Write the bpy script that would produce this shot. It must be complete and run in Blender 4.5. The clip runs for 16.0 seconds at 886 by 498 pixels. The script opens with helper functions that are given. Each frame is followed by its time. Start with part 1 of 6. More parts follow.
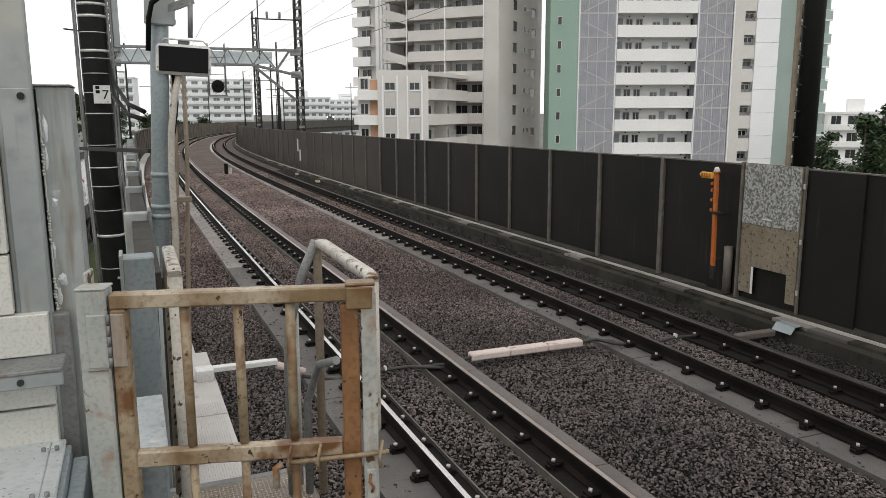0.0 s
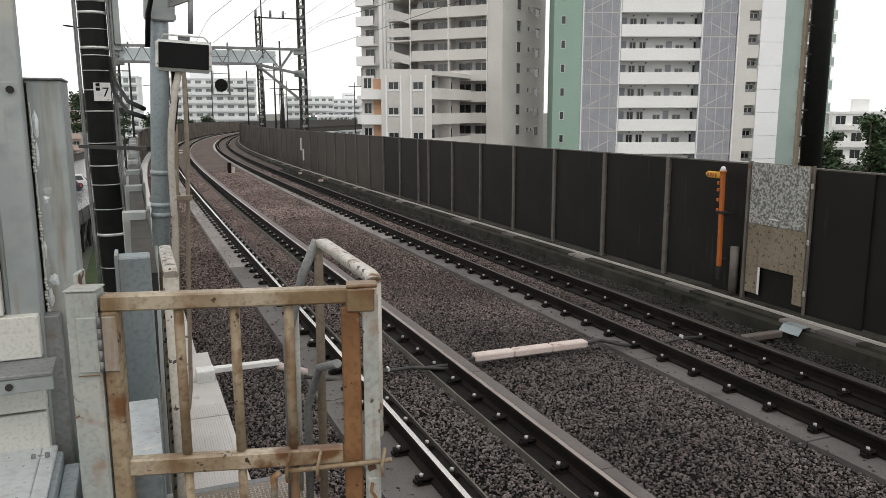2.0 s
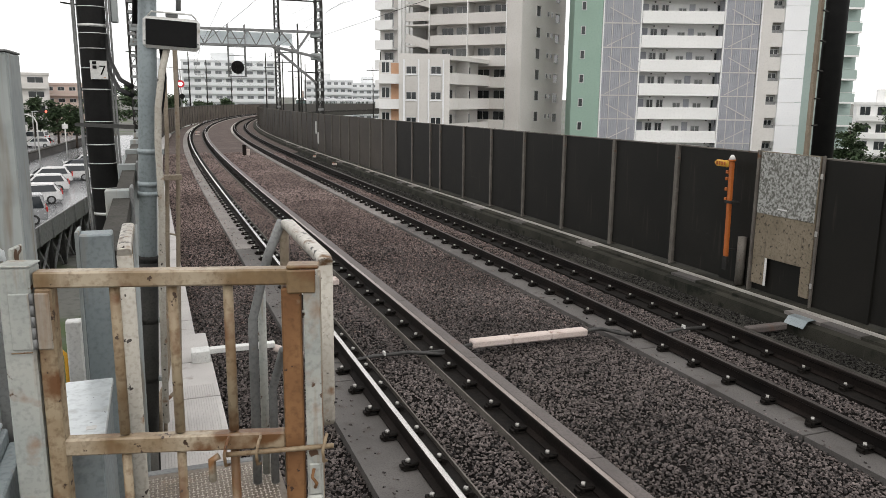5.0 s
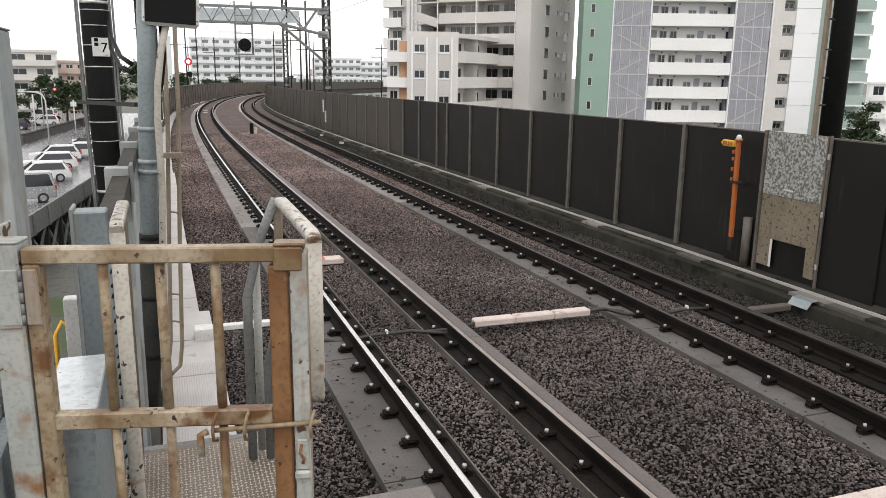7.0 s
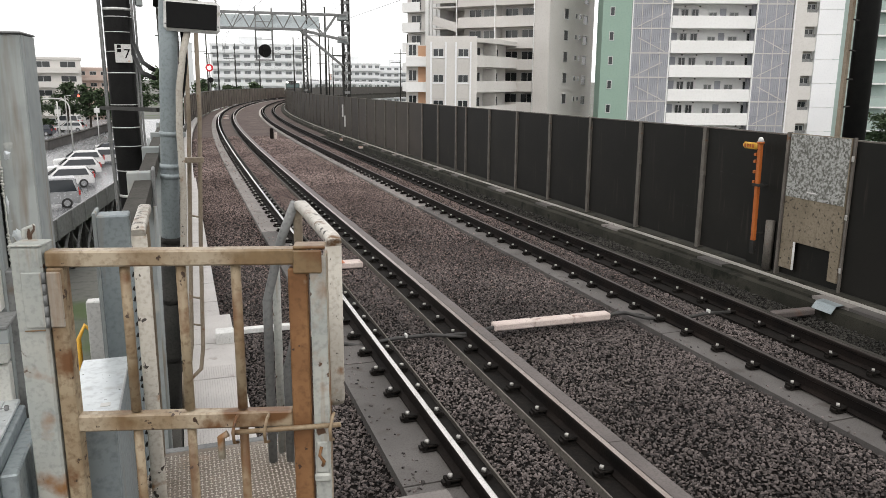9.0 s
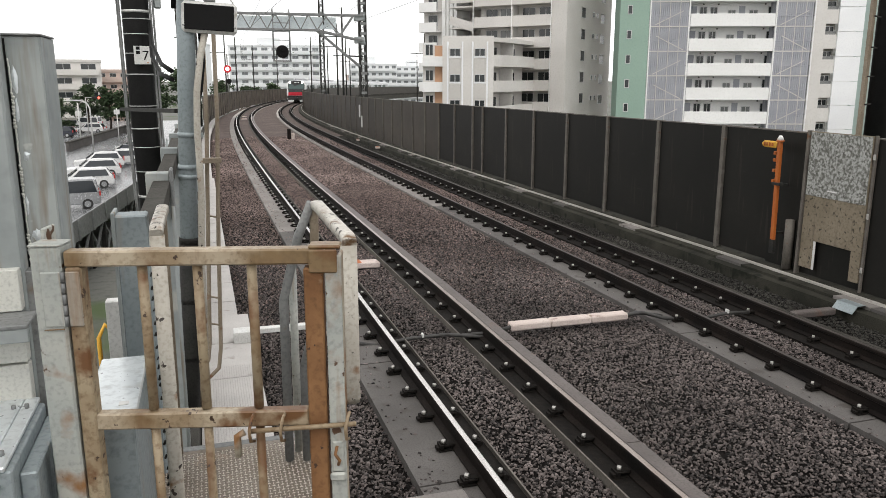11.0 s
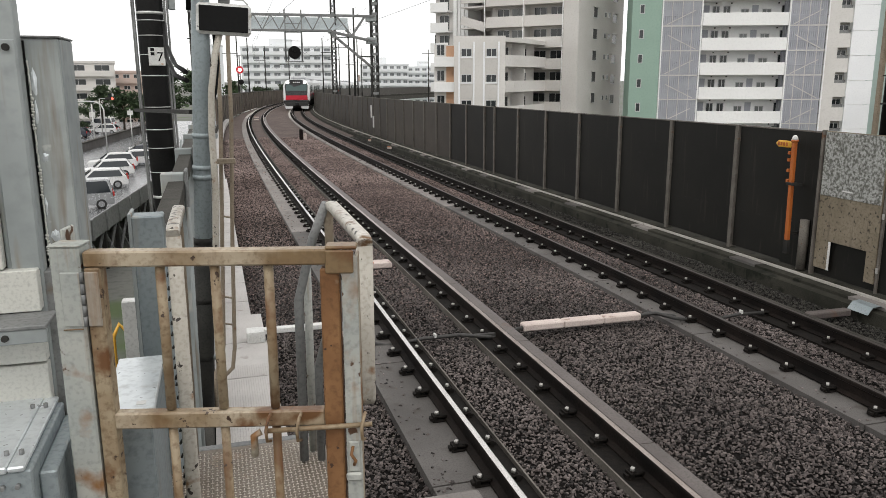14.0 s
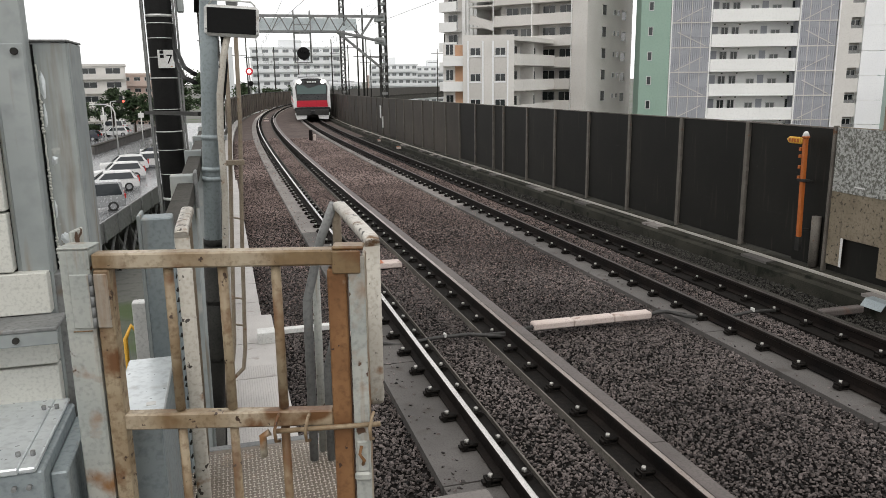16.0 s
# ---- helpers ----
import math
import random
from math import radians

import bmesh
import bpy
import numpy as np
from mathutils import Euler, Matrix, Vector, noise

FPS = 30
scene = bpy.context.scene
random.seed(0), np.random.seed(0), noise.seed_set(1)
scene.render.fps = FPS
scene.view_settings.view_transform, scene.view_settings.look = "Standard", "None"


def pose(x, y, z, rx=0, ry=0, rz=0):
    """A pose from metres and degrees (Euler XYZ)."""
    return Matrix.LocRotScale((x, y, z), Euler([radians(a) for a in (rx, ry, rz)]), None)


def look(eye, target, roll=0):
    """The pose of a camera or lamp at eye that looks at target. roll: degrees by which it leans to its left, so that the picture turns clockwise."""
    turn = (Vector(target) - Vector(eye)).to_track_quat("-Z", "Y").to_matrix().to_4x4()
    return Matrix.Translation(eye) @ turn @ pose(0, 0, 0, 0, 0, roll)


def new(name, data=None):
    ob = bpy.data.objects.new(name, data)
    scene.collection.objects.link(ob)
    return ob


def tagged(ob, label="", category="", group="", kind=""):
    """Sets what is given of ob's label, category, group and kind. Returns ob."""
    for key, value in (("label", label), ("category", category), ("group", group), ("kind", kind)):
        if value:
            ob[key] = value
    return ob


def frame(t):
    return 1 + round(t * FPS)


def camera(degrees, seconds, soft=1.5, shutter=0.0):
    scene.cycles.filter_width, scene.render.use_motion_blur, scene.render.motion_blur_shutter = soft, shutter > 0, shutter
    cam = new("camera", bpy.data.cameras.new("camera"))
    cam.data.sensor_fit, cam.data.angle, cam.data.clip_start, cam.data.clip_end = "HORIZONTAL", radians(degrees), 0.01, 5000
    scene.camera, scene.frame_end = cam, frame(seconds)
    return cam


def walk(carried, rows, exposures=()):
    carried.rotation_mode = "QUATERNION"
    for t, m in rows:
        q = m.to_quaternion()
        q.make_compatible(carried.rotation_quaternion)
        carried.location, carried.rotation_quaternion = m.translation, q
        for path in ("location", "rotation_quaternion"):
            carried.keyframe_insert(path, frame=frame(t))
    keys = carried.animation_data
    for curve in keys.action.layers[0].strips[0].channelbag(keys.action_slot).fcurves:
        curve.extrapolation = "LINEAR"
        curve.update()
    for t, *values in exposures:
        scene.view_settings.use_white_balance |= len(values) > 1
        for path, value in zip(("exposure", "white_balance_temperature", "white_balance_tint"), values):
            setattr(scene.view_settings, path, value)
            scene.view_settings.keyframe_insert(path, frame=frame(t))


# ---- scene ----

# ---- camera ----
cam = camera(60.0, 16.0, soft=0.5)
CAMERA_ROWS = [
    (0, look((-2.059, -7.887, 2.730), (-1.322, -6.061, 2.378), -0.21)),
    (0.5, look((-2.057, -7.875, 2.728), (-1.322, -6.048, 2.382), -0.20)),
    (1, look((-2.047, -7.853, 2.723), (-1.316, -6.023, 2.380), -0.25)),
    (1.5, look((-2.038, -7.827, 2.721), (-1.309, -5.998, 2.372), -0.20)),
    (2, look((-2.030, -7.800, 2.716), (-1.301, -5.972, 2.363), -0.14)),
    (2.5, look((-2.022, -7.773, 2.710), (-1.294, -5.945, 2.353), -0.03)),
    (3, look((-2.011, -7.753, 2.710), (-1.285, -5.924, 2.349), 0.12)),
    (3.5, look((-1.998, -7.732, 2.709), (-1.276, -5.903, 2.346), 0.39)),
    (4, look((-1.961, -7.741, 2.713), (-1.248, -5.907, 2.352), 0.67)),
    (4.2, look((-1.921, -7.757, 2.709), (-1.214, -5.921, 2.349), 0.66)),
    (6.3, look((-1.769, -7.841, 2.688), (-1.098, -6.010, 2.240), 0.81)),
    (6.5, look((-1.764, -7.838, 2.691), (-1.094, -6.007, 2.243), 0.82)),
    (7, look((-1.755, -7.833, 2.691), (-1.093, -5.999, 2.249), 0.76)),
    (7.5, look((-1.756, -7.831, 2.687), (-1.104, -5.991, 2.252), 0.65)),
    (8, look((-1.757, -7.832, 2.687), (-1.116, -5.988, 2.255), 0.59)),
    (8.5, look((-1.756, -7.829, 2.685), (-1.127, -5.981, 2.253), 0.51)),
    (9, look((-1.755, -7.829, 2.685), (-1.139, -5.976, 2.253), 0.37)),
    (11.5, look((-1.749, -7.828, 2.683), (-1.181, -5.960, 2.250), 0.01)),
    (12, look((-1.750, -7.824, 2.684), (-1.185, -5.955, 2.250), 0.00)),
    (12.5, look((-1.753, -7.828, 2.686), (-1.188, -5.959, 2.251), -0.01)),
    (13, look((-1.755, -7.830, 2.686), (-1.195, -5.960, 2.252), -0.07)),
    (13.5, look((-1.761, -7.828, 2.686), (-1.207, -5.956, 2.253), -0.06)),
    (14, look((-1.763, -7.826, 2.685), (-1.217, -5.951, 2.253), -0.13)),
    (14.5, look((-1.762, -7.823, 2.684), (-1.225, -5.945, 2.254), -0.22)),
    (15, look((-1.761, -7.824, 2.684), (-1.232, -5.944, 2.253), -0.35)),
    (15.5, look((-1.757, -7.828, 2.685), (-1.234, -5.947, 2.254), -0.54)),
    (16, look((-1.753, -7.829, 2.685), (-1.233, -5.947, 2.252), -0.72)),
]
walk(cam, CAMERA_ROWS, [(0.0, -0.27, 6750, 10), (4.0, -0.24, 6750, 10), (6.5, 0.07, 6750, 12), (9.0, 0.04, 6750, 11), (11.5, 0.0, 6750, 10), (16.0, -0.18, 6750, 10)])

# ---- light: an overcast, bright white sky ----
world = bpy.data.worlds.new("overcast_sky")
scene.world = world
world.use_nodes = True
wn, wl = world.node_tree.nodes, world.node_tree.links
wn.clear()
w_out = wn.new("ShaderNodeOutputWorld")
w_bg = wn.new("ShaderNodeBackground")
w_sky = wn.new("ShaderNodeTexSky")
w_sky.sky_type = "NISHITA"
w_sky.sun_disc = False
w_sky.sun_elevation = radians(48)
w_sky.sun_rotation = radians(150)
w_mul = wn.new("ShaderNodeMix")
w_mul.data_type = "RGBA"
w_mul.blend_type = "MULTIPLY"
w_mul.inputs["Factor"].default_value = 1.0
w_mul.inputs["B"].default_value = (0.1, 0.1, 0.1, 1)
w_noise = wn.new("ShaderNodeTexNoise")
w_noise.inputs["Scale"].default_value = 2.2
w_noise.inputs["Detail"].default_value = 4
w_ramp = wn.new("ShaderNodeValToRGB")
w_ramp.color_ramp.elements[0].position, w_ramp.color_ramp.elements[0].color = 0.3, (0.90, 0.92, 0.95, 1)
w_ramp.color_ramp.elements[1].position, w_ramp.color_ramp.elements[1].color = 0.75, (1.08, 1.08, 1.08, 1)
w_mix = wn.new("ShaderNodeMix")
w_mix.data_type = "RGBA"
w_mix.inputs["Factor"].default_value = 0.92
wl.new(w_sky.outputs[0], w_mul.inputs["A"])
wl.new(w_mul.outputs["Result"], w_mix.inputs["A"])
wl.new(w_noise.outputs["Fac"], w_ramp.inputs["Fac"])
wl.new(w_ramp.outputs["Color"], w_mix.inputs["B"])
wl.new(w_mix.outputs["Result"], w_bg.inputs["Color"])
w_bg.inputs["Strength"].default_value = 1.45
wl.new(w_bg.outputs[0], w_out.inputs[0])
sun_data = bpy.data.lights.new("sun", "SUN")
sun_data.energy, sun_data.angle, sun_data.color = 0.8, radians(25), (1.0, 0.97, 0.93)
sun = new("sun", sun_data)
sun.matrix_world = look((-20, -60, 80), (0, 0, 0))

# ---- materials ----
def material(name, colours, rough=0.7, metal=0.0, scale=6.0, bump=0.15, fine=60.0, detail=5.0, spots=None, stretch=(1, 1, 1),
             vary=0.0, island=False, bump_fine=0.5, lo=0.3, hi=0.7, streak=None, spec=0.5, grain=1.0, chips=None):
    """Two colours mixed by noise, fine grain, bump; spots=(colour, scale, threshold) stains; vary: random value per piece;
    streak=(colour, amount): stains drawn out downwards."""
    m = bpy.data.materials.new(name)
    m.use_nodes = True
    nt = m.node_tree
    n, l = nt.nodes, nt.links
    b = n["Principled BSDF"]
    b.inputs["Roughness"].default_value, b.inputs["Metallic"].default_value = rough, metal
    b.inputs["Specular IOR Level"].default_value = spec
    tc = n.new("ShaderNodeTexCoord")
    mp = n.new("ShaderNodeMapping")
    mp.inputs["Scale"].default_value = stretch
    l.new(tc.outputs["Object"], mp.inputs["Vector"])

    def noise_node(sc, det, vec=mp):
        t = n.new("ShaderNodeTexNoise")
        t.inputs["Scale"].default_value, t.inputs["Detail"].default_value = sc, det
        l.new(vec.outputs[0], t.inputs["Vector"])
        return t

    def mixed(a, bb, fac, blend="MIX"):
        x = n.new("ShaderNodeMix")
        x.data_type, x.blend_type = "RGBA", blend
        for sock, v in (("A", a), ("B", bb)):
            if isinstance(v, tuple):
                x.inputs[sock].default_value = (*v, 1)
            else:
                l.new(v, x.inputs[sock])
        if isinstance(fac, float):
            x.inputs["Factor"].default_value = fac
        else:
            l.new(fac, x.inputs["Factor"])
        return x.outputs["Result"]

    def ramp(src, a, bb):
        r = n.new("ShaderNodeMapRange")
        r.inputs["From Min"].default_value, r.inputs["From Max"].default_value = a, bb
        l.new(src, r.inputs["Value"])
        return r.outputs[0]

    big = noise_node(scale, detail)
    small = noise_node(fine, 3)
    col = mixed(colours[0], colours[1], ramp(big.outputs["Fac"], lo, hi))
    dark = tuple(c * (1 - 0.28 * grain) for c in colours[0])
    col = mixed(col, dark, ramp(small.outputs["Fac"], 0.48, 0.85))
    if spots:
        sp = noise_node(spots[1], 6)
        col = mixed(col, spots[0], ramp(sp.outputs["Fac"], spots[2], spots[2] + 0.1))
    if streak:
        ms = n.new("ShaderNodeMapping")
        ms.inputs["Scale"].default_value = (9, 9, 0.7)
        l.new(tc.outputs["Object"], ms.inputs["Vector"])
        st = noise_node(1.6, 5, ms)
        col = mixed(col, streak[0], ramp(st.outputs["Fac"], streak[1], streak[1] + 0.16))
    if chips:
        ch = noise_node(chips[1], 4)
        col = mixed(col, chips[0], ramp(ch.outputs["Fac"], chips[2], chips[2] + 0.025))
    if vary:
        if island:
            src = n.new("ShaderNodeNewGeometry").outputs["Random Per Island"]
        else:
            src = n.new("ShaderNodeObjectInfo").outputs["Random"]
        hs = n.new("ShaderNodeHueSaturation")
        r = n.new("ShaderNodeMapRange")
        r.inputs["To Min"].default_value, r.inputs["To Max"].default_value = 1 - vary, 1 + vary
        l.new(src, r.inputs["Value"])
        l.new(r.outputs[0], hs.inputs["Value"])
        l.new(col, hs.inputs["Color"])
        col = hs.outputs["Color"]
    l.new(col, b.inputs["Base Color"])
    rr = n.new("ShaderNodeMapRange")
    rr.inputs["To Min"].default_value, rr.inputs["To Max"].default_value = max(0.03, rough - 0.12), min(1.0, rough + 0.12)
    l.new(small.outputs["Fac"], rr.inputs["Value"])
    l.new(rr.outputs[0], b.inputs["Roughness"])
    if bump:
        bp = n.new("ShaderNodeBump")
        bp.inputs["Strength"].default_value, bp.inputs["Distance"].default_value = bump, 0.01
        mx = n.new("ShaderNodeMath")
        mx.operation = "MULTIPLY_ADD"
        mx.inputs[1].default_value = bump_fine
        l.new(small.outputs["Fac"], mx.inputs[0])
        l.new(big.outputs["Fac"], mx.inputs[2])
        l.new(mx.outputs[0], bp.inputs["Height"])
        l.new(bp.outputs[0], b.inputs["Normal"])
    return m


def glass(name, colour=(0.05, 0.06, 0.07), rough=0.08):
    m = bpy.data.materials.new(name)
    m.use_nodes = True
    b = m.node_tree.nodes["Principled BSDF"]
    b.inputs["Base Color"].default_value = (*colour, 1)
    b.inputs["Roughness"].default_value = rough
    b.inputs["Specular IOR Level"].default_value = 0.6
    return m


def glow(name, colour, strength):
    m = bpy.data.materials.new(name)
    m.use_nodes = True
    b = m.node_tree.nodes["Principled BSDF"]
    b.inputs["Base Color"].default_value = (*colour, 1)
    b.inputs["Emission Color"].default_value = (*colour, 1)
    b.inputs["Emission Strength"].default_value = strength
    return m


M = {}
M["ballast_bed"] = material("ballast_bed", ((0.088, 0.067, 0.061), (0.150, 0.118, 0.107)), 0.95, scale=1.2, fine=26, bump=1.0, bump_fine=2.5, spots=((0.10, 0.088, 0.082), 34, 0.60), spec=0.15)
# near-black bed tone: the shade between the stones, put in the colour
M["ballast_gap_shade"] = material("ballast_gap_shade", ((0.007, 0.0062, 0.0058), (0.017, 0.015, 0.014)), 0.95, scale=1.2, fine=30, bump=1.0, bump_fine=2.5, spec=0.05)
# redder stones, also a lit copy of stone: distance brightness in the colour
M["stone_red_lit"] = material("stone_red_lit", ((0.125, 0.092, 0.083), (0.275, 0.210, 0.193)), 0.75, scale=0.35, fine=90, bump=0.3, vary=0.9, island=True, spec=0.25)
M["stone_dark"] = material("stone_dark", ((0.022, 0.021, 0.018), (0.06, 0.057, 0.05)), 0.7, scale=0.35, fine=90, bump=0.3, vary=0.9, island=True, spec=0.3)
M["stone"] = material("stone", ((0.047, 0.0385, 0.0362), (0.152, 0.128, 0.121)), 0.6, scale=0.35, fine=90, bump=0.2, vary=0.98, island=True, spec=0.3)
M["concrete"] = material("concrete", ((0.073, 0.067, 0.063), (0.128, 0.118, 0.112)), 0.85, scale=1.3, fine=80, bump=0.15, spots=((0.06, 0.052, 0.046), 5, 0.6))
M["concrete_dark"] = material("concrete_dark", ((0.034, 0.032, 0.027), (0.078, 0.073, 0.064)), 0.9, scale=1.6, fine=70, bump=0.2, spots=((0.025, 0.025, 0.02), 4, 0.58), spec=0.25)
M["concrete_mid"] = material("concrete_mid", ((0.17, 0.155, 0.145), (0.26, 0.24, 0.225)), 0.85, scale=1.3, fine=80, bump=0.15, spots=((0.10, 0.085, 0.075), 4, 0.6))
M["parapet"] = material("parapet", ((0.105, 0.085, 0.07), (0.17, 0.145, 0.122)), 0.9, scale=0.8, fine=40, bump=0.15, streak=((0.05, 0.042, 0.034), 0.6), spec=0.2)
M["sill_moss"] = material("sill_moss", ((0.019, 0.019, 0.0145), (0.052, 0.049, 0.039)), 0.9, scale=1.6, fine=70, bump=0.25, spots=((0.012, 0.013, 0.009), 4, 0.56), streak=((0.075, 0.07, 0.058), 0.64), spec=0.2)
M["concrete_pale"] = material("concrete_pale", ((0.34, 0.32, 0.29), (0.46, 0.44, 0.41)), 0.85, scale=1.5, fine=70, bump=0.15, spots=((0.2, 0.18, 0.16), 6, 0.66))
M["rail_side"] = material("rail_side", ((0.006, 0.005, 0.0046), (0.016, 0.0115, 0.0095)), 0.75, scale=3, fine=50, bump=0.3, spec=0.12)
M["rail_head"] = material("rail_head", ((0.55, 0.53, 0.51), (0.68, 0.66, 0.64)), 0.22, metal=1.0, scale=8, fine=120, bump=0.02, stretch=(4, 0.5, 4))
M["rail_head_used"] = material("rail_head_used", ((0.30, 0.25, 0.22), (0.42, 0.37, 0.34)), 0.3, metal=1.0, scale=6, fine=120, bump=0.03, stretch=(4, 0.5, 4))
M["rail_head_dull"] = material("rail_head_dull", ((0.05, 0.042, 0.038), (0.10, 0.088, 0.08)), 0.5, metal=0.6, scale=6, fine=120, bump=0.05, stretch=(4, 0.5, 4))
M["plank_pink"] = material("plank_pink", ((0.085, 0.072, 0.067), (0.14, 0.12, 0.112)), 0.6, scale=1.5, fine=60, bump=0.1, spots=((0.13, 0.08, 0.06), 4, 0.64))
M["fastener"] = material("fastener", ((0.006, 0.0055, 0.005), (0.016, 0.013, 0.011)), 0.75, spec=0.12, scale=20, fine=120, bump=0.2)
M["bolt"] = material("bolt", ((0.42, 0.41, 0.39), (0.58, 0.56, 0.53)), 0.5, metal=0.6, scale=20, fine=120, bump=0.1)
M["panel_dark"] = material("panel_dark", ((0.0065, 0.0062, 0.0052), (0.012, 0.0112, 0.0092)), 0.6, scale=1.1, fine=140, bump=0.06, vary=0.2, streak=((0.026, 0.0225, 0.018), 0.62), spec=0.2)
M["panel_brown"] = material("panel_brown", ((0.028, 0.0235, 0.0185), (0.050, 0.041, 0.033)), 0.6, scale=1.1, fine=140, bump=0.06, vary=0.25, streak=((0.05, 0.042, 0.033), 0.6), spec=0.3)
M["post_grey"] = material("post_grey", ((0.085, 0.075, 0.065), (0.16, 0.145, 0.125)), 0.75, metal=0.1, scale=4, fine=60, bump=0.15, spots=((0.12, 0.06, 0.03), 9, 0.66))
M["galv"] = material("galv", ((0.40, 0.43, 0.44), (0.55, 0.58, 0.58)), 0.5, metal=0.35, scale=3, fine=40, bump=0.06, spots=((0.33, 0.30, 0.25), 4, 0.64))
M["galv_dull"] = material("galv_dull", ((0.25, 0.275, 0.275), (0.34, 0.365, 0.36)), 0.6, metal=0.15, scale=2.4, fine=14, bump=0.08, spots=((0.40, 0.40, 0.37), 3.5, 0.62), streak=((0.22, 0.17, 0.115), 0.60), grain=0.35)
M["galv_stained"] = material("galv_stained", ((0.27, 0.295, 0.29), (0.37, 0.395, 0.385)), 0.6, metal=0.15, scale=1.6, fine=10, bump=0.08, spots=((0.30, 0.225, 0.15), 2.6, 0.535), streak=((0.18, 0.135, 0.09), 0.545), chips=((0.46, 0.47, 0.45), 7, 0.66), grain=0.35)
M["bare_board"] = material("bare_board", ((0.15, 0.122, 0.082), (0.245, 0.205, 0.15)), 0.85, scale=1.8, fine=30, bump=0.2, spots=((0.045, 0.037, 0.025), 20, 0.585), streak=((0.09, 0.07, 0.05), 0.6))
M["rust_paint"] = material("rust_paint", ((0.31, 0.26, 0.19), (0.41, 0.365, 0.285)), 0.5, scale=6, fine=60, bump=0.18, spots=((0.20, 0.095, 0.032), 6.5, 0.50), streak=((0.16, 0.072, 0.024), 0.53), chips=((0.06, 0.03, 0.016), 17, 0.67))
M["rust_rail"] = material("rust_rail", ((0.19, 0.125, 0.062), (0.40, 0.335, 0.245)), 0.4, scale=3.2, fine=60, bump=0.18, spots=((0.13, 0.06, 0.022), 7, 0.52), streak=((0.13, 0.066, 0.026), 0.58), chips=((0.045, 0.024, 0.013), 34, 0.665), lo=0.42, hi=0.57)
M["rust_half"] = material("rust_half", ((0.145, 0.078, 0.03), (0.33, 0.265, 0.175)), 0.55, scale=4.5, fine=60, bump=0.2, spots=((0.13, 0.055, 0.018), 7, 0.53), streak=((0.11, 0.05, 0.018), 0.56), chips=((0.045, 0.024, 0.012), 30, 0.665), lo=0.38, hi=0.6)
M["rust_heavy"] = material("rust_heavy", ((0.15, 0.066, 0.022), (0.25, 0.125, 0.05)), 0.75, scale=7, fine=60, bump=0.25, spots=((0.5, 0.44, 0.33), 6, 0.66), streak=((0.10, 0.04, 0.015), 0.6), chips=((0.045, 0.02, 0.01), 34, 0.67))
M["cream_pipe"] = material("cream_pipe", ((0.36, 0.33, 0.28), (0.47, 0.445, 0.39)), 0.55, scale=5, fine=70, bump=0.1, spots=((0.20, 0.10, 0.04), 11, 0.63), chips=((0.03, 0.022, 0.016), 26, 0.655))
M["cream_worn"] = material("cream_worn", ((0.40, 0.37, 0.32), (0.56, 0.53, 0.48)), 0.4, metal=0.2, scale=9, fine=70, bump=0.15, spots=((0.15, 0.085, 0.04), 16, 0.58), chips=((0.035, 0.026, 0.02), 30, 0.60))
M["tan_pipe"] = material("tan_pipe", ((0.19, 0.15, 0.105), (0.28, 0.23, 0.17)), 0.55, scale=5, fine=70, bump=0.1, spots=((0.16, 0.08, 0.04), 11, 0.63))
M["black"] = material("black", ((0.004, 0.004, 0.004), (0.008, 0.008, 0.0075)), 0.6, scale=8, fine=70, bump=0.08, spec=0.15)
M["screen"] = material("screen", ((0.004, 0.004, 0.004), (0.006, 0.006, 0.006)), 0.4, scale=4, fine=40, bump=0.0, spec=0.15)
M["white_frame"] = material("white_frame", ((0.55, 0.55, 0.53), (0.68, 0.68, 0.66)), 0.4, scale=8, fine=70, bump=0.03, spots=((0.4, 0.38, 0.33), 9, 0.65))
M["cream_panel"] = material("cream_panel", ((0.53, 0.53, 0.49), (0.62, 0.62, 0.57)), 0.5, scale=2, fine=90, bump=0.04, spots=((0.42, 0.40, 0.34), 6, 0.68))
M["steel_dark"] = material("steel_dark", ((0.016, 0.016, 0.015), (0.035, 0.034, 0.03)), 0.7, spec=0.25, scale=5, fine=60, bump=0.15)
M["steel_mid"] = material("steel_mid", ((0.16, 0.165, 0.165), (0.26, 0.265, 0.26)), 0.6, metal=0.3, scale=5, fine=60, bump=0.1, spots=((0.16, 0.11, 0.07), 8, 0.66))
M["orange"] = material("orange", ((0.36, 0.085, 0.012), (0.46, 0.13, 0.02)), 0.6, scale=6, fine=70, bump=0.1, spots=((0.2, 0.07, 0.03), 9, 0.62))
M["yellow"] = material("yellow", ((0.62, 0.32, 0.03), (0.70, 0.40, 0.05)), 0.55, scale=9, fine=70, bump=0.05)
M["cable"] = material("cable", ((0.025, 0.024, 0.023), (0.05, 0.048, 0.045)), 0.6, scale=12, fine=70, bump=0.1)
M["white_plate"] = material("white_plate", ((0.60, 0.60, 0.58), (0.70, 0.70, 0.68)), 0.5, scale=9, fine=70, bump=0.02)
M["pale_sheet"] = material("pale_sheet", ((0.60, 0.67, 0.70), (0.72, 0.78, 0.80)), 0.5, scale=2, fine=20, bump=0.02)
M["tape"] = material("tape", ((0.45, 0.46, 0.45), (0.6, 0.6, 0.58)), 0.4, metal=0.5, scale=12, fine=70, bump=0.1)

